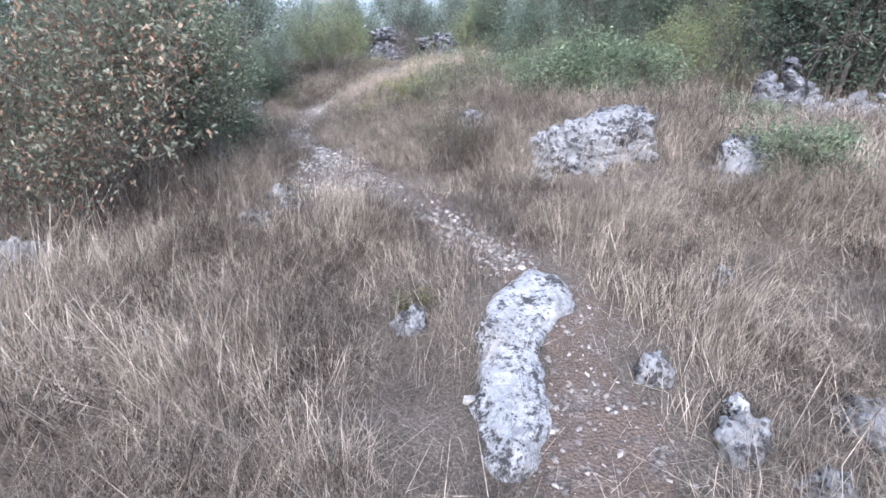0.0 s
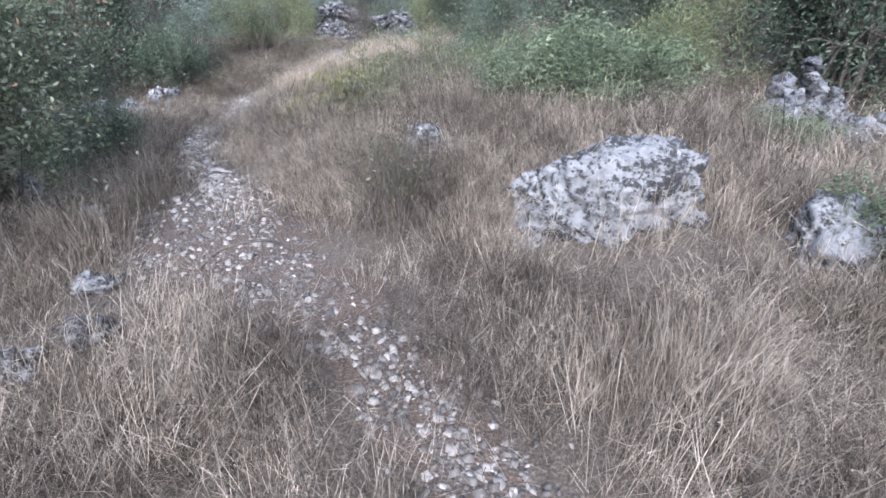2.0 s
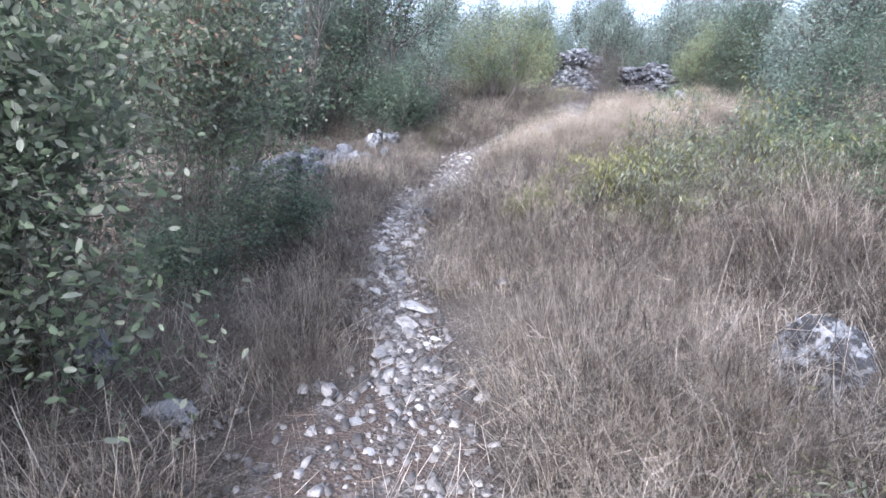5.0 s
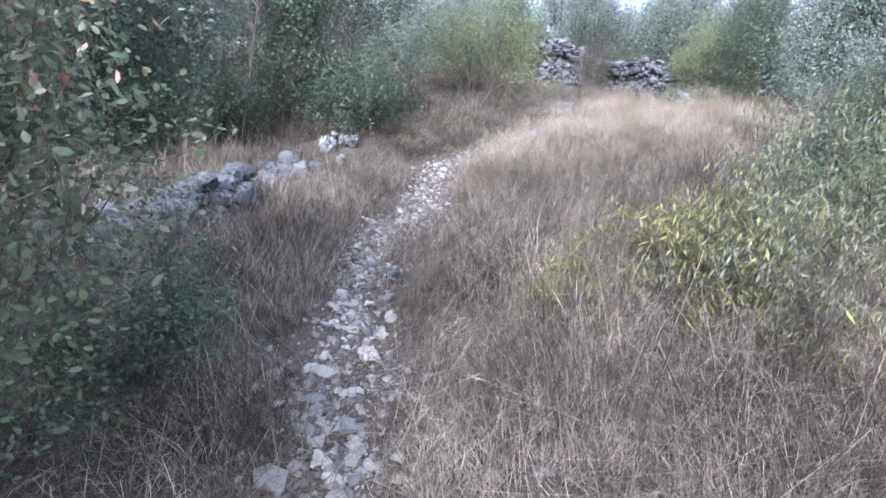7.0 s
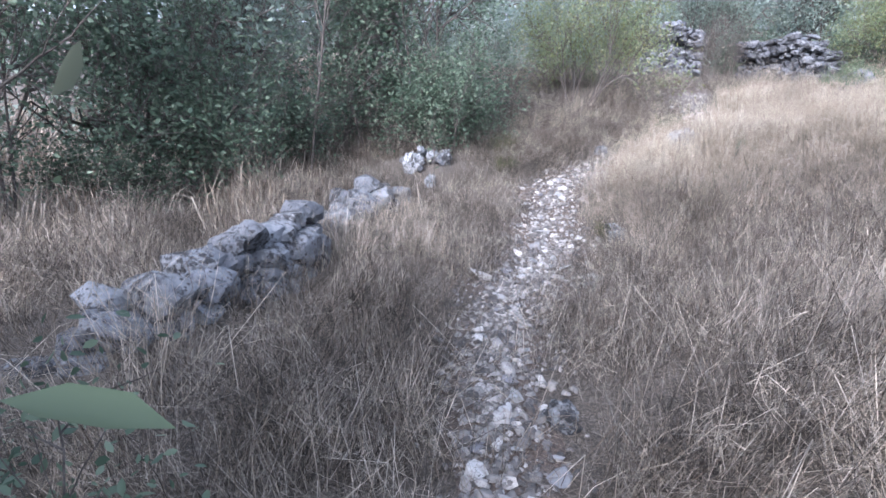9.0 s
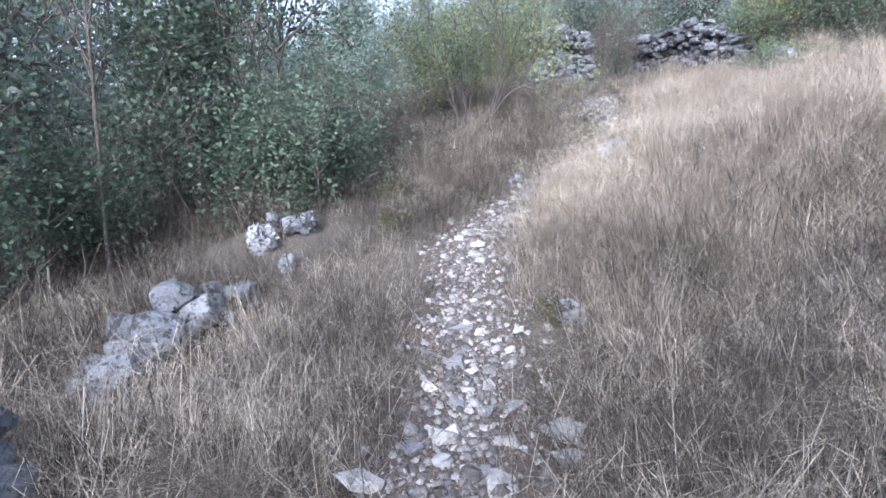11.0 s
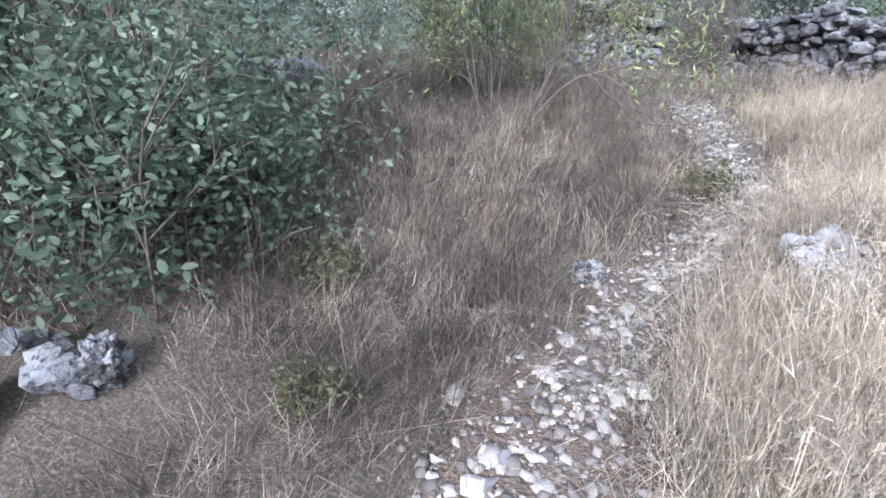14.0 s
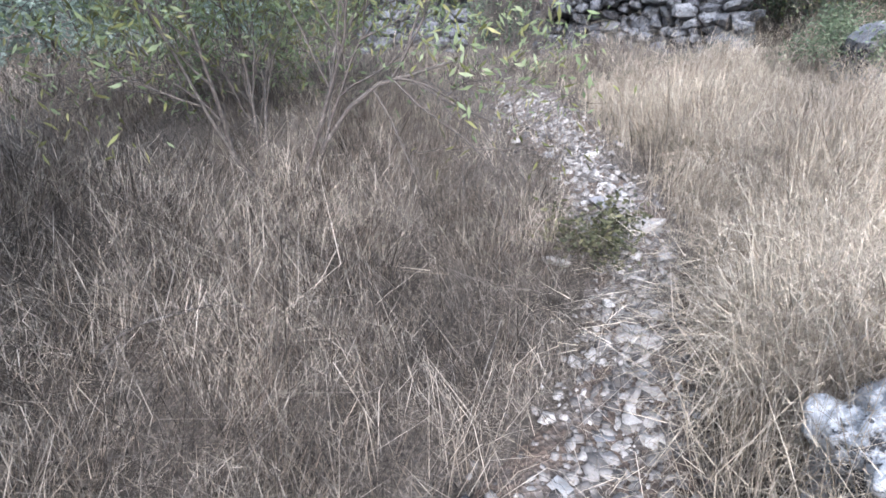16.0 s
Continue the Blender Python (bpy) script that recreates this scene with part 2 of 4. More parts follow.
def half_width(y):
    y = np.asarray(y, float)
    return 0.27 + 0.05 * np.sin(y * 1.7) + 0.04 * np.sin(y * 4.3 + 1) + np.interp(y, [4.4, 5.2, 6.2, 7.2], [0, 0.2, 0.2, 0]) + np.interp(y, [12.2, 13.0, 14.8, 15.6], [0, 0.12, 0.12, 0])


def lattice(x, y, size, seed):
    """Smooth value noise from 0 to 1 on a grid of that size."""
    x, y = np.asarray(x, float) / size, np.asarray(y, float) / size
    i, j = np.floor(x), np.floor(y)
    u, v = x - i, y - j
    u, v = u * u * (3 - 2 * u), v * v * (3 - 2 * v)

    def at(a, b):
        h = np.sin(a * 127.1 + b * 311.7 + seed * 74.7) * 43758.5453
        return h - np.floor(h)
    return (at(i, j) * (1 - u) + at(i + 1, j) * u) * (1 - v) + (at(i, j + 1) * (1 - u) + at(i + 1, j + 1) * u) * v


def ground(x, y):
    x, y = np.asarray(x, float), np.asarray(y, float)
    z = smooth_interp(y, RISE_Y, RISE_Z, 0.6)
    d = x - route(y)
    bank = np.interp(y, [3, 5.5, 8, 20, 24, 40], [0.02, 0.08, 0.19, 0.19, 0.12, 0.05])
    right = np.clip(d - 0.45, 0, None)
    z = z + bank * 3.4 * np.tanh(right / 3.4)
    z = z - 0.13 * np.clip(d - 3.6, 0, 5) * np.interp(y, [5.5, 7.5, 10.5, 13], [0, 1, 1, 0])
    left = np.clip(-d - 2.8, 0, None)
    z = z - 0.1 * 8.0 * np.tanh(left / 8.0)
    rough = np.clip(np.abs(d) - 0.3, 0, 1)
    z = z + rough * (0.085 * np.sin(x * 1.9 + y * 0.7) * np.sin(y * 1.6 - x * 0.5) + 0.035 * np.sin(x * 4.1 + 1 + np.sin(y * 1.3)) * np.sin(y * 4.6 + np.sin(x * 1.7)))
    z = z + np.clip((np.abs(d) - 0.5) / 0.8, 0, 1) * (0.13 * (lattice(x, y, 0.85, 1) - 0.5) + 0.06 * (lattice(x, y, 0.4, 2) - 0.5))
    return z


def gz(x, y):
    return float(ground(x, y))


def axis_steps(a, b, step, far):
    mid = np.arange(a, b + step / 2, step)
    out = []
    g, p = step, 0.0
    while p < far:
        g *= 1.35
        p += g
        out.append(p)
    out = np.array(out)
    return np.concatenate([a - out[::-1], mid, b + out])


def build_ground():
    xs, ys = axis_steps(-9, 9, 0.1, 900), axis_steps(-3, 25, 0.1, 900)
    gx, gy = np.meshgrid(xs, ys)
    z = ground(gx, gy)
    v = np.stack([gx, gy, z], -1).reshape(-1, 3)
    nx = len(xs)
    i, j = np.meshgrid(np.arange(nx - 1), np.arange(len(ys) - 1))
    a = (j * nx + i).ravel()
    quads = np.stack([a, a + 1, a + nx + 1, a + nx], 1)
    me = fast_mesh("ground", v, quads, np.zeros((0, 3), int), SOIL)
    me.shade_smooth()
    return tagged(new("ground", me), "dry hillside earth covered with straw and grass litter", "ground", kind="structure")


def build_footpath():
    ys = np.arange(-4, 21.5, 0.09)
    us = np.linspace(-1, 1, 15)
    rows = []
    for y in ys:
        c, w = float(route(y)), float(half_width(y))
        wl, wr = w * (1 + 0.25 * math.sin(y * 7.1)) + float(np.interp(y, [4.3, 5.0, 6.2, 6.9], [0, 0.4, 0.4, 0])), w * (1 + 0.25 * math.sin(y * 6.3 + 2))
        for u in us:
            x = c + u * (wr if u > 0 else wl)
            rows.append((x, y, gz(x, y) + 0.018 - 0.05 * max(0, abs(u) - 0.8)))
    n = len(us)
    a = (np.arange(len(ys) - 1)[:, None] * n + np.arange(n - 1)[None]).ravel()
    quads = np.stack([a, a + 1, a + n + 1, a + n], 1)
    me = fast_mesh("footpath", np.array(rows), quads, np.zeros((0, 3), int), TRAIL)
    me.shade_smooth()
    return tagged(new("footpath", me), "narrow trodden hill path of brown earth and gravel", "path", kind="structure")


the_ground = build_ground()
footpath = build_footpath()


# ---- rocks ----
def hull_rock(name, seed, points, material, flat=0.6, box=0.5):
    """An angular stone about 1 m across: the hull of points between a ball and a box."""
    rng = np.random.default_rng(seed)
    p = rng.normal(size=(points, 3))
    ball = p / np.linalg.norm(p, axis=1)[:, None]
    cube = p / np.abs(p).max(axis=1)[:, None]
    p = (ball * (1 - box) + cube * box) * rng.uniform(0.8, 1.0, (points, 1)) * (0.5, 0.42, 0.5 * flat)
    bm = bmesh.new()
    for v in p:
        bm.verts.new(v)
    bmesh.ops.convex_hull(bm, input=bm.verts)
    loose = [v for v in bm.verts if not v.link_faces]
    bmesh.ops.delete(bm, geom=loose, context="VERTS")
    me = bpy.data.meshes.new(name)
    bm.to_mesh(me)
    bm.free()
    me.materials.append(material)
    return me


def boulder_mesh(name, seed, size, material, level=5, rugged=0.25, ridge=0.12):
    """A weathered limestone boulder: a ball cut by flat faces, with ledges, cracks and pits."""
    rng = np.random.default_rng(seed * 13 + 5)
    cuts = rng.normal(size=(13, 3)) * (1, 1, 0.8)
    cuts /= np.linalg.norm(cuts, axis=1)[:, None]
    far = rng.uniform(0.3, 0.46, 13)
    bm = bmesh.new()
    bmesh.ops.create_icosphere(bm, subdivisions=level, radius=0.5)
    off = Vector((seed * 7.3, seed * 3.1, seed * 1.7))
    for v in bm.verts:
        d = v.co.normalized()
        c = cuts @ np.array(d)
        r = min(0.5, float(np.min(np.where(c > 0.05, far / np.maximum(c, 0.05), 9.0))))
        r *= 1 + rugged * 0.8 * noise.fractal(d * 2.2 + off, 1.0, 2.0, 3)
        q = Vector((d.x * 1.7, d.y * 1.7, d.z * 2.6)) + off + noise.noise_vector(d * 2.5 + off) * 0.22
        near, cells = noise.voronoi(q)
        gap = near[1] - near[0]
        r += 0.5 * ridge * 0.2 * (2 * noise.cell(cells[0] * 7.7 + off) - 1)
        r -= 0.5 * ridge * 0.75 * max(0.0, 1 - gap / 0.09)
        layer = noise.noise(Vector((d.x * 1.4, d.y * 1.4, d.z * 9)) + off)
        r += 0.5 * ridge * 0.2 * max(-1.0, min(1.0, layer * 5))
        r -= 0.5 * ridge * 0.3 * max(0.0, 1 - abs(noise.noise(d * 5.2 + off * 2)) * 9)
        r += 0.016 * noise.fractal(d * 9 + off, 0.7, 2.0, 5)
        v.co = Vector((d.x * r * size[0], d.y * r * size[1], d.z * r * size[2])) * 1.08
    me = bpy.data.meshes.new(name)
    bm.to_mesh(me)
    bm.free()
    me.materials.append(material)
    me.shade_smooth()
    return me


CLEAR = []  # where tall grass keeps away: x, y, reach


def put_boulder(name, seed, x, y, size, turn, material, label, sink=0.3, lean=0.0, rugged=0.25, ridge=0.12, level=5, group=""):
    ob = new(name, boulder_mesh(name, seed, size, material, level, rugged, ridge))
    ob.matrix_world = pose(x, y, gz(x, y) + size[2] * (0.5 - sink), lean, 0, turn)
    CLEAR.append((x, y - 0.25 * size[1], 0.45 * size[0]))
    return tagged(ob, label, "rock", group)


put_boulder("boulder", 3, 1.7, 5.55, (1.46, 1.05, 1.1), -6, BOULDER, "large pale grey boulder spotted with black lichen", 0.52, 10, 0.22, 0.13, 6)
put_boulder("boulder", 8, 2.85, 4.95, (0.75, 0.55, 0.62), 30, BOULDER, "grey lichened boulder beside a low green shrub", 0.42)
put_boulder("boulder", 11, 0.42, 7.2, (0.4, 0.34, 0.45), 12, BOULDER, "small upright grey rock standing in dry grass", 0.2)
put_boulder("boulder", 14, -1.8, 15.95, (0.54, 0.42, 0.48), 20, SLAB, "white rock speckled black in tall dry grass", 0.2)
put_boulder("rock", 15, -2.86, 16.12, (0.19, 0.17, 0.19), 0, BOULDER, "small grey and white rock beside the path", 0.25, rugged=0.35, ridge=0.15, level=4)
put_boulder("rock", 16, -4.98, 14.5, (0.26, 0.2, 0.28), 10, SLAB, "bleached white rock at the wood edge", 0.22, rugged=0.4, ridge=0.14, level=5)
put_boulder("rock", 17, -4.7, 14.85, (0.2, 0.18, 0.24), 60, BOULDER, "grey lichened rock at the wood edge", 0.2, rugged=0.4, ridge=0.14, level=5)
put_boulder("rock", 18, -4.62, 14.2, (0.16, 0.14, 0.17), 40, SLAB, "small white stone at the wood edge", 0.2, rugged=0.35, ridge=0.15, level=4)
put_boulder("rock", 19, -0.2, 2.8, (0.22, 0.19, 0.22), 0, BOULDER, "small grey rock half sunk in matted grass", 0.3, rugged=0.35, ridge=0.15, level=4)
put_boulder("rock", 20, -1.5, 4.12, (0.26, 0.20, 0.19), 15, SLAB, "pale weathered rock under a dry bush", 0.25, rugged=0.35, ridge=0.15, level=4)
put_boulder("rock", 21, -1.25, 4.3, (0.29, 0.22, 0.14), 70, BOULDER, "flat grey rock under a dry bush", 0.25, rugged=0.35, ridge=0.15, level=4)
put_boulder("rock", 22, 1.05, 2.25, (0.20, 0.17, 0.24), 0, BOULDER, "grey mottled rock in dry grass", 0.25, rugged=0.35, ridge=0.15, level=4)
put_boulder("rock", 23, 1.3, 1.92, (0.12, 0.11, 0.14), 0, SLAB, "clean white stone on a grey rock", -0.35, rugged=0.35, ridge=0.15, level=4)
put_boulder("rock", 24, 1.26, 1.78, (0.24, 0.22, 0.24), 25, BOULDER, "grey lichened rock in dry grass", 0.3, rugged=0.35, ridge=0.15, level=4)
put_boulder("rock", 25, 1.48, 1.55, (0.29, 0.22, 0.22), 50, BOULDER, "low grey rock in dry grass", 0.3, rugged=0.35, ridge=0.15, level=4)
put_boulder("rock", 26, 1.95, 1.95, (0.36, 0.24, 0.24), 110, BOULDER, "broken grey rock in dry grass", 0.3, rugged=0.35, ridge=0.15, level=4)
put_boulder("rock", 27, -3.0, 3.6, (0.36, 0.32, 0.36), 0, BOULDER, "dark grey rock under the bushes", 0.25, rugged=0.35, ridge=0.15, level=4)
put_boulder("rock", 28, 1.8, 3.1, (0.16, 0.14, 0.13), 0, BOULDER, "small grey stone in dry grass", 0.25, rugged=0.35, ridge=0.15, level=4)
put_boulder("rock", 29, -2.62, 6.22, (0.19, 0.16, 0.30), 0, BOULDER, "upright grey stone at the path edge", 0.2, rugged=0.35, ridge=0.15, level=4)
put_boulder("rock", 30, -2.2, 6.2, (0.24, 0.13, 0.12), 25, SLAB, "pale flat stone at the path edge", 0.25, rugged=0.35, ridge=0.15, level=4)
put_boulder("rock", 31, -1.48, 4.82, (0.24, 0.20, 0.17), 25, BOULDER, "grey and white spotted stone at the path edge", 0.25, rugged=0.35, ridge=0.15, level=4)
put_boulder("rock", 32, -2.42, 13.4, (0.19, 0.16, 0.22), 0, BOULDER, "grey rock in grass beside the path", 0.3, rugged=0.35, ridge=0.15, level=4)
put_boulder("rock", 33, -2.42, 10.1, (0.17, 0.14, 0.19), 0, BOULDER, "dark grey rock at the path edge", 0.3, rugged=0.35, ridge=0.15, level=4)


def build_slab():
    """The long bleached rock that lies in the path."""
    bm = bmesh.new()
    bmesh.ops.create_icosphere(bm, subdivisions=6, radius=1.0)
    for v in bm.verts:
        d = v.co.normalized()
        u = d.y
        y = 2.48 + 0.86 * u
        mid = float(np.interp(y, [1.6, 1.9, 2.4, 2.65, 2.9, 3.2, 3.4], [0.24, 0.3, 0.33, 0.38, 0.52, 0.62, 0.6]))
        half = float(np.interp(y, [1.6, 1.9, 2.4, 2.65, 2.9, 3.2, 3.4], [0.15, 0.19, 0.15, 0.18, 0.29, 0.24, 0.12]))
        a = math.atan2(d.z, d.x)
        end = max(0.0, 1 - u * u) ** 0.28
        n = 0.05 * noise.fractal(Vector((d.x * 2.5, u * 5, d.z * 2.5)), 1.0, 2.0, 4)
        side, up = math.cos(a) * end, math.sin(a) * end
        up = max(-1, min(0.75, up * 1.2))
        v.co = Vector((mid - 0.34 + side * (half + n), y - 2.42, up * (0.13 + n * 0.45)))
    me = bpy.data.meshes.new("rock_slab")
    bm.to_mesh(me)
    bm.free()
    me.materials.append(SLAB)
    me.shade_smooth()
    ob = new("rock_slab", me)
    x, y = 0.34, 2.42
    ob.matrix_world = pose(x, y, gz(x, y) + 0.02, 10.5, 0, 0)
    return tagged(ob, "long bleached limestone slab dotted with black lichen, lying in the path", "rock")


build_slab()
CLEAR += [(-1.05, 7.85, 0.28), (-1.85, 15.65, 0.24), (0.28, 1.75, 0.22), (0.32, 2.15, 0.2), (0.34, 2.5, 0.22), (0.55, 2.9, 0.3), (0.85, 2.6, 0.2), (0.1, 5.45, 0.25)]

# ---- dry-stone walls and heaps ----
PILE_STONES = [hull_rock("field_stone", 130 + k, 27 + k % 6, PILEROCK, 0.8, 0.5) for k in range(14)]
WALL_STONES = [hull_rock("wall_stone", 100 + k, 27 + k % 6, WALLROCK, 0.8, 0.5) for k in range(14)]
PATH_STONES = [hull_rock("path_stone", 200 + k, 9 + k % 4, STONE, 0.5, 0.2) for k in range(16)]


def dry_wall(name, a, b, heights, label, seed, course=0.15, wide=0.27, deep=0.45, base_drop=0.06, kinds=WALL_STONES):
    """Rough courses of stones from a to b; heights: the wall's height at even steps along it."""
    rng = random.Random(seed)
    a, b = Vector((*a, 0)), Vector((*b, 0))
    along = (b - a).normalized()
    across = Vector((-along.y, along.x, 0))
    length = (b - a).length
    turn = math.atan2(along.y, along.x)
    root = new(name)
    root.location = (a.x, a.y, gz(a.x, a.y))
    tagged(root, label, "wall")
    for k in range(9):
        c = a + (b - a) * (k / 8)
        CLEAR.append((c.x + 0.1, c.y - 0.1, 0.22))
    for row in range(20):
        for back in (0, 1):
            s = -rng.random() * wide
            while s < length:
                w = wide * rng.uniform(0.6, 1.55)
                mid = s + w / 2
                f = max(0.0, min(0.999, mid / length)) * (len(heights) - 1)
                top = heights[int(f)] * (1 - f % 1) + heights[int(f) + 1] * (f % 1)
                h = course * rng.uniform(0.85, 1.5)
                z0 = row * course * 0.94
                if z0 + h * 0.4 < top:
                    p = a + along * mid + across * (back * deep * 0.55 + rng.uniform(-0.05, 0.05) + 0.03 * row * (1 if not back else -1))
                    if not (back and row * course < top - 0.4):
                        st = child("stone", kinds[rng.randrange(14)], root)
                        base = min(gz(p.x, p.y), gz(a.x, a.y) + 0.3)
                        m = pose(p.x - a.x, p.y - a.y, base - root.location.z - base_drop + z0 + h / 2 + rng.uniform(-0.03, 0.03),
                                 rng.uniform(-16, 16), rng.uniform(-18, 18), math.degrees(turn) + rng.uniform(-28, 28) + rng.choice((0, 180)))
                        st.matrix_basis = m @ Matrix.Diagonal((w * 1.04, deep * rng.uniform(0.8, 1.2), h * 1.42, 1))
                s += w * 0.93
    return root


def stone_heap(name, x, y, rx, ry, high, count, size, label, seed):
    """A heap of field stones thrown together."""
    rng = random.Random(seed)
    root = new(name)
    root.location = (x, y, gz(x, y))
    CLEAR.append((x, y - 0.4 * ry, rx + 0.15))
    tagged(root, label, "stone heap")
    for k in range(count):
        a, r = rng.uniform(0, 2 * math.pi), math.sqrt(rng.random())
        px, py = r * rx * math.cos(a), r * ry * math.sin(a)
        level = max(0.0, high * (1 - r ** 1.6))
        s = size * rng.uniform(0.6, 1.5)
        z = gz(x + px, y + py) - root.location.z + level * rng.uniform(0.35, 1.0) + s * 0.1
        st = child("stone", PILE_STONES[rng.randrange(14)], root)
        st.matrix_basis = pose(px, py, z, rng.uniform(-35, 35), rng.uniform(-35, 35), rng.uniform(0, 360)) @ Matrix.Diagonal((s, s, s * rng.uniform(0.7, 1.0), 1))
    return root


dry_wall("stone_wall", (-0.62, 22.3), (0.62, 20.1), [1.05, 1.05, 0.98, 1.0, 0.92, 0.8, 0.5], "grey dry-stone terrace wall behind tall straw", 5, 0.105, 0.19, 0.36, 0.16)
dry_wall("stone_wall", (-2.75, 24.3), (-1.45, 23.6), [1.15, 1.3, 1.25, 1.1], "tumbled end of a dry-stone wall behind a twiggy bush", 6, 0.115, 0.2, 0.36)
dry_wall("stone_wall", (-4.35, 9.55), (-4.45, 11.45), [0.14, 0.26, 0.4, 0.5, 0.5], "tumbled low dry-stone wall of grey field stones beside the path", 9, 0.13, 0.25, 0.34, kinds=PILE_STONES)
stone_heap("stone_heap", -4.92, 13.1, 0.28, 0.85, 0.34, 34, 0.25, "remains of a dry-stone wall sunk in dry grass", 4)
stone_heap("stone_heap", -4.95, 14.7, 0.3, 0.3, 0.18, 12, 0.15, "low heap of small stones at the wood edge", 14)
stone_heap("stone_heap", 6.35, 10.1, 0.95, 0.6, 1.2, 150, 0.25, "heap of grey field stones on the slope", 6)
stone_heap("stone_heap", 6.9, 8.7, 1.2, 0.5, 0.75, 100, 0.24, "low heap of grey field stones on the slope", 7)
stone_heap("stone_heap", -6.6, 19.6, 0.8, 0.6, 0.5, 24, 0.36, "pale heap of stones behind the bushes", 8)
stone_heap("stone_heap", 0.75, 18.55, 0.45, 0.4, 0.45, 16, 0.32, "dark stones under a green bush by the wall", 12)


# ---- trees and shrubs ----
class Growth:
    """Collects limbs as tubes and leaves as small folded blades."""

    def __init__(self, seed):
        self.rng = np.random.default_rng(seed)
        self.v, self.q, self.tips, self.starts = [], [], [], []

    def tube(self, pts, r0, r1, sides):
        n0 = len(self.v)
        self.starts.append((n0, len(self.q)))
        for k, p in enumerate(pts):
            r = r0 + (r1 - r0) * k / (len(pts) - 1)
            d = (pts[min(k + 1, len(pts) - 1)] - pts[max(k - 1, 0)])
            d = d / (np.linalg.norm(d) + 1e-9)
            s = np.cross(d, (0.31, 0.77, 0.55))
            s /= np.linalg.norm(s) + 1e-9
            t = np.cross(d, s)
            for j in range(sides):
                a = 2 * math.pi * j / sides
                self.v.append(p + r * (math.cos(a) * s + math.sin(a) * t))
        for k in range(len(pts) - 1):
            for j in range(sides):
                a, b = n0 + k * sides + j, n0 + k * sides + (j + 1) % sides
                self.q.append((a, b, b + sides, a + sides))

    def limb(self, p, d, length, r, depth, spread, rise, kids, last):
        rng = self.rng
        n = 5 if depth < last else 4
        pts = [np.array(p, float)]
        d = np.array(d, float)
        for k in range(n):
            d = d + rng.normal(0, 0.16, 3) + (0, 0, rise)
            d /= np.linalg.norm(d)
            pts.append(pts[-1] + d * length / n)
        self.tube(pts, r, r * 0.45, 6 if depth == 0 else (4 if depth < last else 3))
        if depth >= last:
            self.tips.extend((q, d) for q in pts[1:])
            return
        if depth == last - 1:
            self.tips.extend((q, d) for q in pts[3:])
        for k in range(kids[depth]):
            f = rng.uniform(0.3, 1.0)
            i = min(n - 1, int(f * n))
            q = pts[i] + (pts[i + 1] - pts[i]) * (f * n - i)
            side = rng.normal(size=3)
            side -= side @ d * d
            side /= np.linalg.norm(side) + 1e-9
            e = d * (1 - spread) + side * spread + (0, 0, 0.1)
            self.limb(q, e / np.linalg.norm(e), length * rng.uniform(0.5, 0.78), r * 0.5, depth + 1, spread, rise, kids, last)

    def leaves(self, count, near, size, thin, droop, low=0.0):
        rng = self.rng
        tips = np.array([t[0] for t in self.tips])
        tips = tips[tips[:, 2] > low]
        i = rng.integers(0, len(tips), count)
        p = tips[i] + rng.normal(0, near, (count, 3))
        u = rng.normal(size=(count, 3)) * (1, 1, 0.6) + (0, 0, -droop)
        u /= np.linalg.norm(u, axis=1)[:, None]
        w = np.cross(u, rng.normal(size=(count, 3)))
        w /= np.linalg.norm(w, axis=1)[:, None] + 1e-9
        s = size * rng.uniform(0.6, 1.3, (count, 1))
        a, b = p, p + u * s
        lift = np.cross(u, w) * s * 0.07
        if thin >= 0.2 and size < 0.07:  # near leaves: oval, folded along the rib
            k = np.arange(count)[:, None] * 6
            l, h = p + u * s * 0.28 + lift, p + u * s * 0.66 + lift
            v = np.stack([a, l + w * s * thin * 0.85, h + w * s * thin * 0.9, b, h - w * s * thin * 0.9, l - w * s * thin * 0.85], 1).reshape(-1, 3)
            return v, np.concatenate([k + (0, 1, 2, 3), k + (0, 3, 4, 5)], 1).reshape(-1, 4)
        m = p + u * s * 0.45 + lift
        v = np.stack([a, m + w * s * thin, b, m - w * s * thin], 1).reshape(-1, 3)
        q = np.arange(count * 4).reshape(-1, 4)
        return v, q


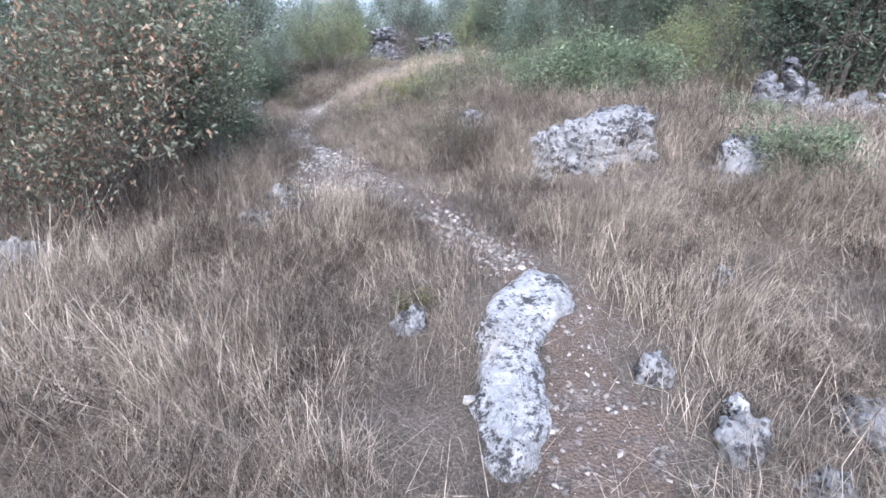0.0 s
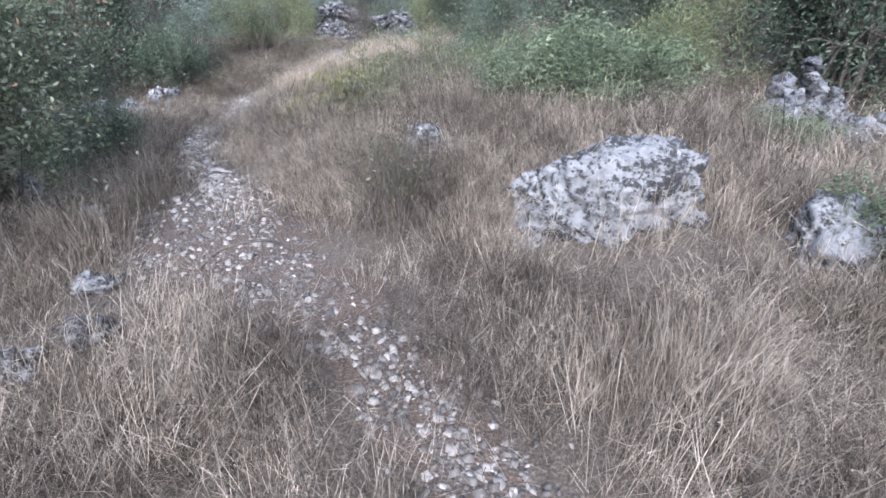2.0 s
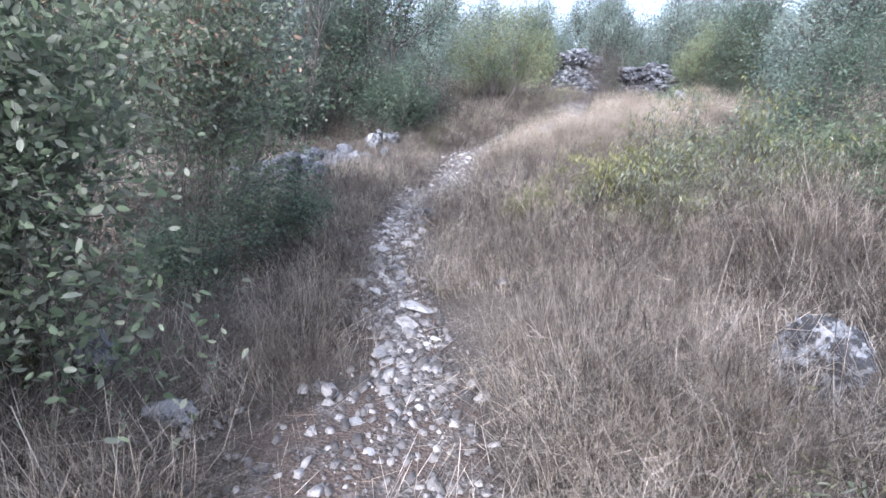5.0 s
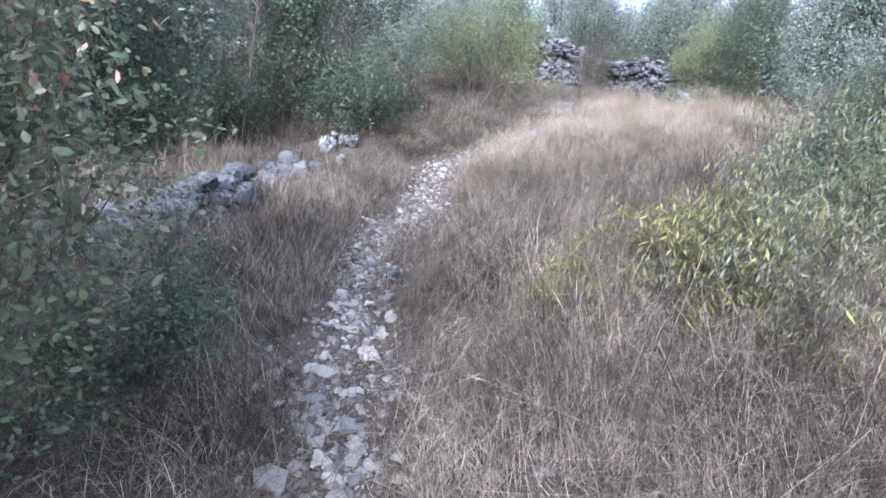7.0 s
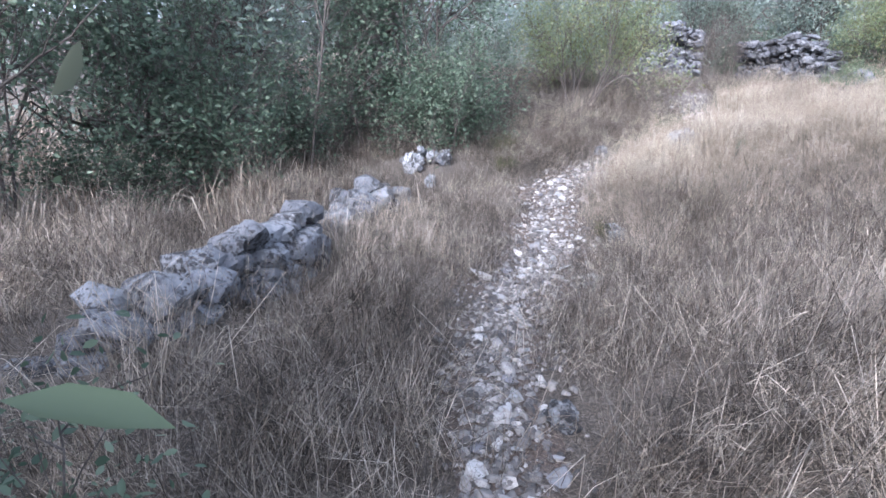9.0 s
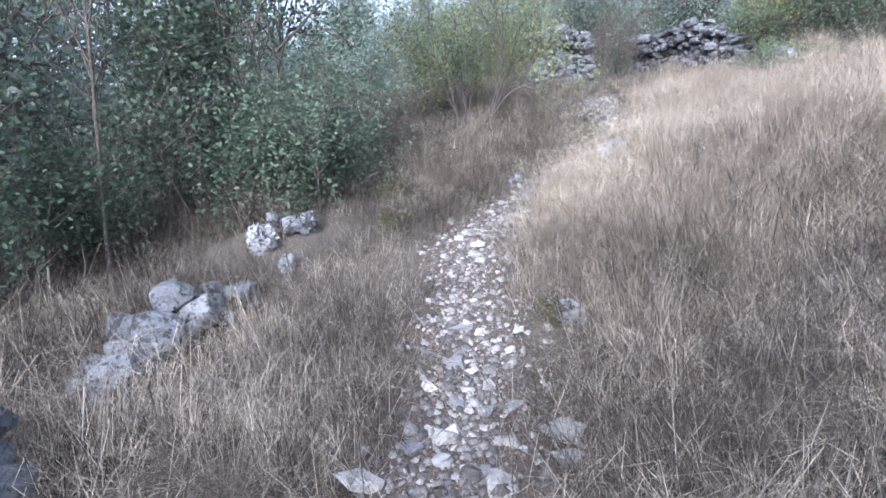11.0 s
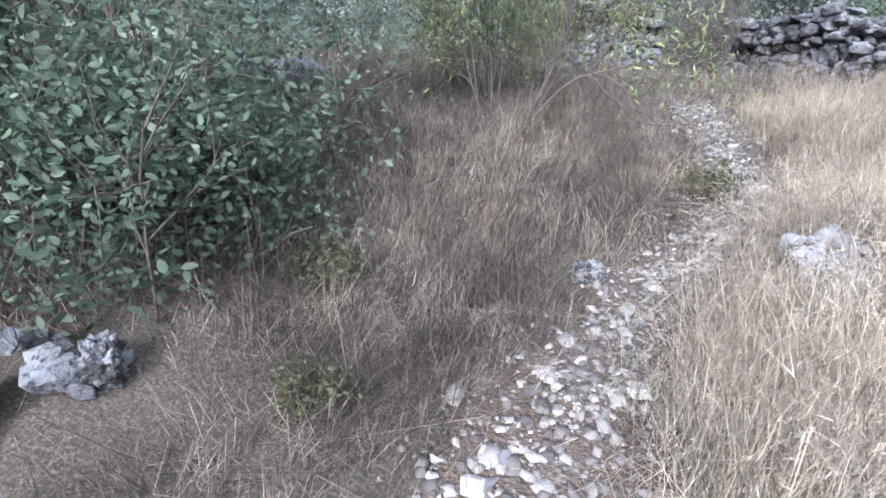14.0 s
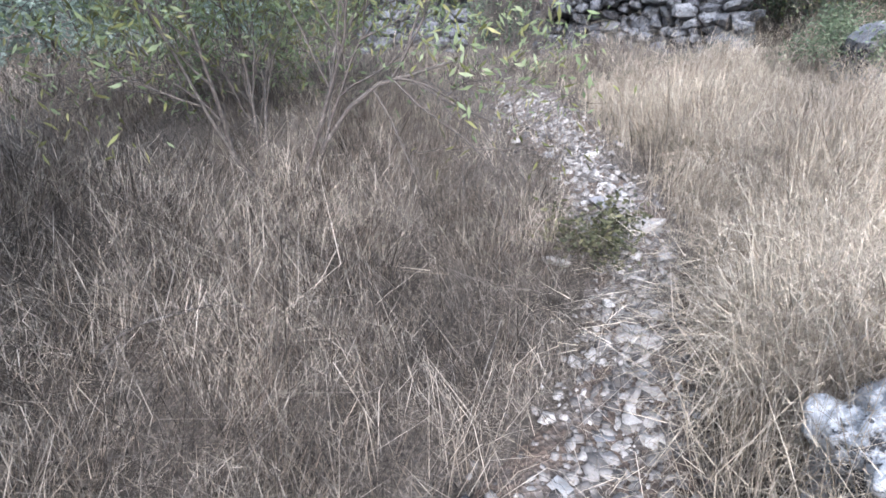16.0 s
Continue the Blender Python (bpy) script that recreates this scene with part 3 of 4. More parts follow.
def plant(name, label, category, seed, stems, height, wide, r, lean, kids, spread, rise, leaf, leaf_mat, last=2, group="", extra=None, base=0.15):
    """stems limbs from one root, height tall and wide across half; leaf: count, nearness, size, thinness, droop and lowest height."""
    g = Growth(seed)
    marks = [(0, 0)]
    for k in range(stems):
        a = g.rng.uniform(0, 2 * math.pi)
        d = np.array([math.cos(a) * lean, math.sin(a) * lean, 1.0])
        g.limb((math.cos(a) * base * (stems > 1), math.sin(a) * base * (stems > 1), 0), d / np.linalg.norm(d), height * g.rng.uniform(0.45, 0.75), r * g.rng.uniform(0.7, 1.1), 0, spread, rise, kids, last)
        marks.append((len(g.v), len(g.q)))
    single = stems == 1 and last == 1  # few limbs: each its own part
    if single:
        marks = g.starts + [(len(g.v), len(g.q))]
    v = np.array(g.v)
    tips = np.array([t[0] for t in g.tips])
    fit_z = height / np.percentile(tips[:, 2], 98)
    fit_x = wide / np.percentile(np.hypot(tips[:, 0], tips[:, 1]), 90)
    v = v * (fit_x, fit_x, fit_z) - (0, 0, 0.06)
    g.tips = [(t[0] * (fit_x, fit_x, fit_z), t[1]) for t in g.tips]
    root = tagged(new(name), label, category, group)
    for (v0, q0), (v1, q1) in zip(marks, marks[1:]):
        me = fast_mesh("stem", v[v0:v1], np.array(g.q[q0:q1]) - v0, np.zeros((0, 3), int), BARK)
        me.shade_smooth()
        child("branch" if single and v0 else "trunk" if stems == 1 else "stem", me, root)
    for nm, mat, spec in [("crown", leaf_mat, leaf)] + list(extra or []):
        if spec[0]:
            lv, q = g.leaves(*spec)
            child(nm, fast_mesh(nm, lv, q, np.zeros((0, 3), int), mat), root)
    return root


def stand(ob, x, y, turn=0, size=1.0, sink=0.0, tall=1.0):
    ob.matrix_basis = pose(x, y, gz(x, y) - sink, 0, 0, turn) @ Matrix.Diagonal((size, size, size * tall, 1))
    return ob


def again(ob, x, y, turn, size, tall=1.0, label=""):
    c = copy_thing(ob, pose(x, y, gz(x, y), 0, 0, turn) @ Matrix.Diagonal((size, size, size * tall, 1)))
    c.matrix_basis = pose(x, y, gz(x, y), 0, 0, turn) @ Matrix.Diagonal((size, size, size * tall, 1))
    return tagged(c, label)


# dark leafy tree on the wood edge, branching from the ground
oak = plant("tree", "dark green broad-leaved tree branching low at the wood edge", "tree", 21, 5, 4.3, 1.45, 0.05, 0.4, (7, 6, 4), 0.62, 0.03, (13500, 0.115, 0.066, 0.26, 0.3, 0.1), LEAF_DARK, 3, base=0.3)
stand(oak, -5.5, 16.2)
slim = plant("tree", "slender green tree with a thin open crown", "tree", 22, 2, 5.2, 1.3, 0.06, 0.16, (9, 6, 4), 0.55, 0.04, (6000, 0.13, 0.085, 0.28, 0.3, 0.7), LEAF_FAR_HAZED, 3, base=0.2)
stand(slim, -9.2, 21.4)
wood_tree = plant("tree", "bushy green tree in the wood", "tree", 36, 4, 4.6, 1.9, 0.07, 0.4, (7, 6, 3), 0.62, 0.03, (7000, 0.24, 0.105, 0.3, 0.3, 0.1), LEAF_FAR_HAZED, 3, base=0.3)
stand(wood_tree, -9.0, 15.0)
# feathery pale-green small tree by the wall
almond = plant("tree", "small feathery yellow-green tree with many thin stems", "tree", 23, 9, 2.3, 1.35, 0.022, 0.6, (6, 5, 4), 0.5, 0.02, (10500, 0.12, 0.055, 0.14, 0.7, 0.5), LEAF_FEATHER, 3, extra=[("yellow_foliage", LEAF_YELLOW, (4500, 0.11, 0.07, 0.1, 1.0, 0.2))], base=0.3)
stand(almond, -3.5, 18.45)
# pale shrub on the right bank
shrub = plant("shrub", "straggling grey-green shrub with pale narrow hanging leaves", "shrub", 24, 8, 1.05, 0.85, 0.012, 0.75, (5, 5), 0.55, 0.0, (4200, 0.035, 0.055, 0.11, 1.8, 0.3), LEAF_PALE, 2, extra=[("yellow_foliage", LEAF_YELLOW, (2200, 0.035, 0.055, 0.11, 1.8, 0.1))])
stand(shrub, 0.25, 10.05)
yellow = plant("shrub", "low yellowing shrub with drooping narrow leaves", "shrub", 25, 8, 0.62, 0.5, 0.01, 0.9, (5, 5), 0.55, -0.02, (2000, 0.03, 0.052, 0.11, 1.6, 0.1), LEAF_YELLOW, 2)
stand(yellow, -0.7, 9.75, 0, 1.15)
bush = plant("shrub", "dense grey-green bush on the grassy bank", "shrub", 26, 10, 1.15, 1.0, 0.015, 0.7, (6, 5), 0.55, 0.02, (12000, 0.08, 0.06, 0.2, 0.3, 0.1), LEAF_GREEN, 2)
stand(bush, 2.45, 8.6)
low_bush = plant("shrub", "low dark green shrub beside a grey boulder", "shrub", 27, 10, 0.5, 0.5, 0.008, 0.95, (5, 5), 0.55, 0.0, (6000, 0.04, 0.035, 0.22, 0.2, 0.0), LEAF_GREEN, 2)
stand(low_bush, 3.2, 4.75)
# tall bush on the left of the first stretch: thin stems, withered tips
dry_bush = plant("shrub", "tall thin-stemmed bush with dull green and withered leaves", "shrub", 28, 14, 2.3, 0.85, 0.013, 0.3, (6, 5), 0.45, 0.03, (5500, 0.1, 0.05, 0.2, 0.6, 0.6), LEAF_PALE, 2, extra=[("withered_foliage", LEAF_DRY, (2600, 0.1, 0.05, 0.2, 1.0, 0.4))], base=0.5)
stand(dry_bush, -2.75, 4.4)
leafy_bush = plant("shrub", "green leafy bush hanging over the path edge", "shrub", 29, 9, 2.1, 0.7, 0.016, 0.45, (6, 5), 0.55, 0.0, (5500, 0.1, 0.045, 0.24, 0.5, 0.0), LEAF_GREEN, 2, extra=[("pale_foliage", LEAF_PALE, (7500, 0.12, 0.045, 0.24, 0.5, 0.3))], base=0.35)
stand(leafy_bush, -3.0, 5.7)
path_bush = plant("shrub", "tall dark bush with thin upright stems beside the path", "shrub", 30, 14, 2.4, 0.7, 0.014, 0.28, (7, 5), 0.45, 0.02, (7000, 0.11, 0.036, 0.26, 0.6, 0.6), LEAF_PALE, 2, extra=[("green_foliage", LEAF_GREEN, (5000, 0.12, 0.038, 0.26, 0.4, 0.0)), ("withered_foliage", LEAF_DRY, (700, 0.1, 0.04, 0.24, 1.0, 1.4))], base=0.45)
stand(path_bush, -3.4, 7.75)
broom = plant("shrub", "small green broom with thin dark twigs in dry grass", "shrub", 31, 9, 0.75, 0.3, 0.012, 0.4, (6, 4), 0.4, 0.05, (2000, 0.045, 0.03, 0.08, 0.0, 0.0), LEAF_OLIVE, 2)
stand(broom, 0.1, 5.7, 0, 1.0)
grey_bush = plant("shrub", "leafless grey twiggy bush in front of the stone wall", "shrub", 32, 20, 1.5, 0.5, 0.009, 0.35, (8, 6), 0.4, 0.04, (3000, 0.08, 0.04, 0.1, 0.3, 0.2), MATTED, 2, base=0.45)
stand(grey_bush, -1.1, 21.6, 0, 1.05)
sapling = plant("sapling", "bare thin sapling with a few leaves in the grass", "sapling", 33, 1, 0.95, 0.2, 0.012, 0.12, (6, 0), 0.55, 0.05, (40, 0.04, 0.045, 0.2, 0.5, 0.2), LEAF_PALE, 1)
stand(sapling, -4.45, 13.9)
again(sapling, 0.0, 5.78, 30, 0.8, label="dark bare stem rising out of a green broom")
again(sapling, 0.22, 5.7, 150, 0.62, label="thin dark stem with few leaves beside a broom")
again(sapling, -1.35, 15.0, 80, 0.6, label="dead twig standing in tall straw")
bare = plant("tree", "half-bare tree with thin dark branches at the wood edge", "tree", 34, 1, 5.5, 1.1, 0.06, 0.06, (12, 6, 3), 0.7, 0.02, (2500, 0.15, 0.06, 0.2, 0.4, 1.0), LEAF_DARK, 3)
stand(bare, -6.3, 14.2)
conifer = plant("tree", "dark dense evergreen tree on the slope", "tree", 35, 3, 5.0, 1.8, 0.08, 0.2, (10, 7, 3), 0.7, 0.0, (13000, 0.2, 0.12, 0.16, 0.3, 0.1), LEAF_DARK, 3)
stand(conifer, 9.2, 13.0, 0, 1.1)

thicket = plant("shrub", "dense dark green bush at the wood edge", "shrub", 37, 9, 1.7, 0.95, 0.018, 0.7, (7, 6), 0.6, 0.0, (6000, 0.1, 0.055, 0.26, 0.3, 0.0), LEAF_DARK, 2, base=0.3)
stand(thicket, -4.85, 16.3, 0, 0.85)

# the wood around
WOOD = [
    (thicket, -5.15, 15.6, 140, 0.85), (thicket, -5.9, 15.4, 250, 1.1),
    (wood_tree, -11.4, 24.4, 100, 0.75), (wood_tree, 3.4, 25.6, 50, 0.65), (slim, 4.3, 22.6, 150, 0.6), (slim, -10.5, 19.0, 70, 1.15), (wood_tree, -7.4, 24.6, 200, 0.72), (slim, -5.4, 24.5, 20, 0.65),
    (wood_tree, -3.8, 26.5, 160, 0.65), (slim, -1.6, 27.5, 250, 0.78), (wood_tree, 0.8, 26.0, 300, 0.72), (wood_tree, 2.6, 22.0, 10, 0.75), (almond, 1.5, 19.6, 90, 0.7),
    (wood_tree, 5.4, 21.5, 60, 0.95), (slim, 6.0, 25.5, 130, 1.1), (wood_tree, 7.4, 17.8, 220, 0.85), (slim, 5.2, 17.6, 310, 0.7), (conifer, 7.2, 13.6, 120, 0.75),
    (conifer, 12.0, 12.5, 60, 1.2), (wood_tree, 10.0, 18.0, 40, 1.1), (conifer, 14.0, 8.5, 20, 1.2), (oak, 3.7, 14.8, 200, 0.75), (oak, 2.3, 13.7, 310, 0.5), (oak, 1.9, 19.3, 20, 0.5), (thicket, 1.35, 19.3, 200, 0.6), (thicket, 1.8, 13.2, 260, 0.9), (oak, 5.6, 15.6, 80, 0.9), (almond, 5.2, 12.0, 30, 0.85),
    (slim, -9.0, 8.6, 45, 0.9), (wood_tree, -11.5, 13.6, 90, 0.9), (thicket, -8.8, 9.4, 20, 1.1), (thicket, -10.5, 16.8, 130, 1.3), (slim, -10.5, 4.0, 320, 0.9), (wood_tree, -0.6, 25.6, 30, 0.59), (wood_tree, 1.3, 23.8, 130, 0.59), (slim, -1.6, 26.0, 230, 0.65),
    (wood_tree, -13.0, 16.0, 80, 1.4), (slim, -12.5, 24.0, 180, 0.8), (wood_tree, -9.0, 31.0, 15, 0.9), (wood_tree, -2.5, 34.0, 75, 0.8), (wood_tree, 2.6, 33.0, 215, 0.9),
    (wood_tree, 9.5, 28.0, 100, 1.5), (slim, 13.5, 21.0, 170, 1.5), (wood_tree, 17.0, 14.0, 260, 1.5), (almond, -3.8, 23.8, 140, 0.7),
    (dry_bush, -4.1, 3.4, 60, 0.9), (dry_bush, -2.85, 3.75, 130, 0.75), (bush, 3.5, 10.8, 120, 1.1), (bush, 1.7, 11.8, 220, 0.9), (bush, 4.4, 7.6, 40, 0.5), (shrub, 1.0, 11.0, 140, 1.1),
    (bush, 0.75, 18.6, 10, 0.5), (path_bush, -4.5, 7.3, 140, 0.95), (thicket, -3.05, 7.45, 50, 0.42), (thicket, -3.2, 8.3, 150, 0.5), (leafy_bush, -2.55, 5.75, 200, 0.8), (yellow, -1.15, 9.45, 130, 0.6), (yellow, -0.15, 10.5, 230, 1.1), (broom, -1.75, 13.35, 60, 0.6), (thicket, -4.75, 15.35, 300, 0.75), (bush, 1.75, 8.6, 70, 0.6), (shrub, 0.0, 9.5, 300, 0.75), (conifer, 8.6, 12.2, 200, 1.0), (conifer, 10.2, 11.0, 280, 1.0), (oak, -8.2, 13.2, 120, 0.95), (oak, -7.4, 11.2, 30, 0.8), (thicket, -6.9, 13.6, 60, 1.0), (thicket, -6.6, 14.9, 40, 0.8), (thicket, -7.6, 12.4, 120, 0.7), (thicket, -0.2, 24.2, 20, 0.8), (thicket, 1.7, 21.9, 70, 0.9), (thicket, -2.6, 25.6, 110, 0.9),
    (thicket, -7.8, 10.4, 200, 0.9), (thicket, -8.4, 15.2, 10, 1.0),
]
# far slope shrubs wear the leaf colour lightened for haze
far_shrub = plant("shrub", "green shrub on the far slope, leaves paled as by haze", "shrub", 38, 8, 2.4, 1.6, 0.02, 0.7, (6, 5), 0.6, 0.0, (7000, 0.16, 0.09, 0.28, 0.3, 0.0), LEAF_FAR_HAZED, 2, base=0.4)
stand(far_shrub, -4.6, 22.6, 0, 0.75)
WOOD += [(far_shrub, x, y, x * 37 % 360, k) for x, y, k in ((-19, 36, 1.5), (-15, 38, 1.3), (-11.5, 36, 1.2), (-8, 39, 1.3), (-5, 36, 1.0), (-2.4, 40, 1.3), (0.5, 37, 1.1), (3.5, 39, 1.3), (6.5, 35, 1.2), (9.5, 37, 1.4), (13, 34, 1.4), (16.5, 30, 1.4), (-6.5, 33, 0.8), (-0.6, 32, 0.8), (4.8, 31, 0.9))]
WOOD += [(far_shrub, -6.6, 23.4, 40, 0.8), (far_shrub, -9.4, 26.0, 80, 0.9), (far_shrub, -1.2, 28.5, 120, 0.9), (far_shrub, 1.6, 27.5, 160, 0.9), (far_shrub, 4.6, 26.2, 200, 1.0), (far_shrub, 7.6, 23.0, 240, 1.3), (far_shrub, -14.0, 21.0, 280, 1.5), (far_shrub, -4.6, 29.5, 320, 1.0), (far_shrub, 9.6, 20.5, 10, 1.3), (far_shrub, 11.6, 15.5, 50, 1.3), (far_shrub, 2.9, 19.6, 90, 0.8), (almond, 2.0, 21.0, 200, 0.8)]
for ob, x, y, turn, size in WOOD:
    again(ob, x, y, turn, size)


# ---- small green plants ----
weed = plant("weed", "small green plant growing among dry grass", "plant", 40, 12, 0.24, 0.16, 0.004, 0.8, (4, 0), 0.5, 0.0, (900, 0.03, 0.03, 0.22, 0.0, 0.0), LEAF_OLIVE, 1, group="green weeds by the path", base=0.08)
stand(weed, -1.95, 17.35, 0, 1.2)
for x, y, s in ((-2.5, 13.4, 0.7), (-4.15, 15.7, 1.1), (-3.9, 14.9, 0.8), (-4.9, 16.0, 1.2), (-2.8, 6.0, 1.1), (-1.0, 15.6, 0.9), (-0.2, 3.0, 0.7)):
    again(weed, x, y, x * 100 % 360, s)


# ---- stones of the path ----
def lay_stones():
    rng = random.Random(3)
    big = [(-2.51, 12.3, 0.24), (-2.5, 12.1, 0.2), (-2.75, 11.9, 0.22), (-3.29, 11.85, 0.26), (-3.05, 12.22, 0.24), (-2.72, 12.5, 0.19), (-3.05, 12.9, 0.2), (-3.1, 13.35, 0.2),
           (-1.63, 7.47, 0.2), (-1.66, 7.74, 0.26), (-2.0, 7.84, 0.2), (-2.2, 8.0, 0.22), (-2.05, 8.4, 0.22), (-2.3, 8.5, 0.24), (-2.33, 8.75, 0.2), (-2.2, 9.0, 0.2), (-1.4, 8.27, 0.12), (-1.22, 8.33, 0.12),
           (-1.63, 7.07, 0.14), (-2.15, 17.35, 0.2), (-1.55, 17.6, 0.24), (-1.7, 17.85, 0.22), (-2.0, 16.75, 0.22), (-2.7, 15.3, 0.2), (-3.1, 14.6, 0.2), (0.25, 2.2, 0.14), (0.12, 2.1, 0.12), (0.2, 1.95, 0.15)]
    def lay(x, y, s):
        st = child("stone", PATH_STONES[rng.randrange(16)], footpath)
        st.matrix_basis = pose(x, y, gz(x, y) + 0.02 + s * 0.06, rng.uniform(-18, 18), rng.uniform(-18, 18), rng.uniform(0, 360)) @ Matrix.Diagonal((s, s * rng.uniform(0.75, 1.1), s * rng.uniform(0.6, 1.1), 1))
    for x, y, s in big:
        lay(x, y, s)
    for k in range(272):
        y = rng.choice((rng.uniform(7.6, 11.0), rng.uniform(11.2, 14.6), rng.uniform(14.4, 18.8), rng.uniform(14.0, 18.6), rng.uniform(6.2, 10.6)))
        u = max(-1.1, min(1.1, rng.gauss(0, 0.5)))
        w = float(half_width(y))
        lay(float(route(y)) + u * w, y, 0.05 + 0.1 * rng.random() ** 1.5)


lay_stones()


def gravel(name, label, count, seed, y0, y1, size, widen):
    """Loose chips too small to count, joined into one mesh."""
    rng = np.random.default_rng(seed)
    y = np.where(rng.random(count) < 0.2, rng.uniform(y0, 7.5, count), rng.uniform(7.3, y1, count))
    u = np.clip(rng.normal(0, 0.5, count), -1.4, 1.4)
    w = half_width(y) * widen
    shift = np.interp(y, [4.2, 5.0, 6.2, 7.0], [0, -0.5, -0.5, 0]) * (rng.random(count) < 0.6)
    x = route(y) + u * w + shift * rng.random(count) * 2
    s = size * rng.uniform(0.4, 1.6, count) ** 1.5
    z = ground(x, y) + 0.018 + s * 0.1
    k = np.arange(5) * 2 * math.pi / 5
    low = np.stack([np.cos(k), np.sin(k), np.full(5, -0.25)], -1)
    top = np.stack([0.72 * np.cos(k + 0.2), 0.72 * np.sin(k + 0.2), np.full(5, 0.42)], -1)
    jit = (np.concatenate([low, top]) * 0.5)[None] * rng.uniform(0.55, 1.35, (count, 10, 3))
    a = rng.uniform(0, 2 * math.pi, count)
    jit[..., 2] += jit[..., 0] * rng.normal(0, 0.28, count)[:, None] + jit[..., 1] * rng.normal(0, 0.28, count)[:, None]
    jit[..., 1] *= rng.uniform(0.5, 1.0, count)[:, None]
    c, sn = np.cos(a)[:, None], np.sin(a)[:, None]
    v = np.stack([jit[..., 0] * c - jit[..., 1] * sn, jit[..., 0] * sn + jit[..., 1] * c, jit[..., 2]], -1) * s[:, None, None] + np.stack([x, y, z], -1)[:, None]
    side = np.array([(m, (m + 1) % 5, 5 + (m + 1) % 5, 5 + m) for m in range(5)])
    lid = np.array([(5, 6, 7), (5, 7, 8), (5, 8, 9)])
    first = np.arange(count)[:, None, None] * 10
    ob = new(name, fast_mesh(name, v.reshape(-1, 3), (side[None] + first).reshape(-1, 4), (lid[None] + first).reshape(-1, 3), CHIPS))
    return tagged(ob, label, "gravel", kind="stuff")


def chips_material():
    m, nt, b = nodes_of("limestone_chips")
    geo = nt.nodes.new("ShaderNodeNewGeometry")
    c = ramp(nt, geo.outputs["Random Per Island"], [(0.0, (0.06, 0.056, 0.056)), (0.45, (0.165, 0.155, 0.15)), (0.8, (0.3, 0.283, 0.272)), (1.0, (0.42, 0.4, 0.383))])
    fine = noise_tex(nt, geo.outputs["Position"], 90, 5, 0.7)
    c = mixed(nt, stepped(nt, fine, 0.52, 0.72), c, (0.14, 0.11, 0.09))
    nt.links.new(c, b.inputs["Base Color"])
    b.inputs["Roughness"].default_value = 0.95
    return m


CHIPS = chips_material()
gravel("rubble", "flat broken limestone pieces strewn along the path", 650, 7, 6.6, 18.8, 0.052, 0.95)
gravel("gravel", "loose pale limestone chips along the path", 6500, 5, 3.4, 19.6, 0.034, 1.0)
gravel("grit", "small stone chips scattered beside the path", 6500, 6, 1.2, 20.0, 0.02, 1.4)


# ---- dry grass ----
def grass(name, label, seed, clumps, per, tall, lean, width, material, weight, xr, yr, bend=0.5, tuft=0.07, plume=0.0, swirl=0.8, curl=0.12):
    """Tufts of blades, each a tapering ribbon that leans over, combed along a slowly turning field; plume: the share of blades with feathery heads."""
    rng = np.random.default_rng(seed)
    x, y = rng.uniform(*xr, clumps * 9), rng.uniform(*yr, clumps * 9)
    keep = rng.random(len(x)) < weight(x, y)
    x, y = x[keep][:clumps], y[keep][:clumps]
    hc = tall(x, y) * rng.uniform(0.65, 1.2, len(x))
    way = 9.0 * lattice(x, y, 1.1, seed) + rng.normal(0, swirl, len(x))
    n = len(x) * per
    i = np.repeat(np.arange(len(x)), per)
    px, py = x[i] + rng.normal(0, tuft, n), y[i] + rng.normal(0, tuft, n)
    pz = ground(px, py)
    h = np.minimum(hc[i] * rng.uniform(0.45, 1.15, n), 0.58)
    a = way[i] + rng.normal(0, 0.8, n)
    l = np.minimum(lean * rng.gamma(2.0, 0.5, n), 2.4)
    d = np.stack([np.cos(a), np.sin(a), np.zeros(n)], -1)
    root = np.stack([px, py, pz - 0.01], -1)
    up = np.array([0, 0, 1.0])
    mid = root + up * (h * 0.62)[:, None] + d * (h * l * 0.35)[:, None]
    tip = root + up * (h * (1 - bend * np.clip(l, 0, 1.2) * 0.7))[:, None] + d * (h * l * 1.05)[:, None]
    mid += rng.normal(0, curl, (n, 3)) * h[:, None]
    tip += rng.normal(0, curl * 2, (n, 3)) * h[:, None]
    f = rng.uniform(0, 2 * math.pi, n)
    wide = width * rng.uniform(0.6, 1.4, n) * (1 + 0.22 * np.clip(np.abs(px - route(py)) - 1.5, 0, 6))
    s = np.stack([np.cos(f), np.sin(f), np.zeros(n)], -1) * wide[:, None]
    v = np.stack([root - s, root + s, mid + s * 0.8, mid - s * 0.8, tip], 1).reshape(-1, 3)
    b = np.arange(n) * 5
    quads = np.stack([b, b + 1, b + 2, b + 3], 1)
    tris = np.stack([b + 3, b + 2, b + 4], 1)
    if plume:
        k = np.repeat(np.nonzero(rng.random(n) < plume)[0], 4)
        f = rng.uniform(0.35, 1.0, len(k))[:, None]
        foot = mid[k] + (tip[k] - mid[k]) * f
        end = foot + (tip[k] - mid[k]) * 0.18 + rng.normal(0, 0.035, (len(k), 3))
        side = np.cross(end - foot, rng.normal(size=(len(k), 3)))
        side *= (width * 0.9) / (np.linalg.norm(side, axis=1)[:, None] + 1e-9)
        tris = np.concatenate([tris, len(v) + np.arange(len(k) * 3).reshape(-1, 3)])
        v = np.concatenate([v, np.stack([foot - side, foot + side, end], 1).reshape(-1, 3)])
    ob = new(name, fast_mesh(name, v, quads, tris, material))
    return tagged(ob, label, "grass", kind="stuff")


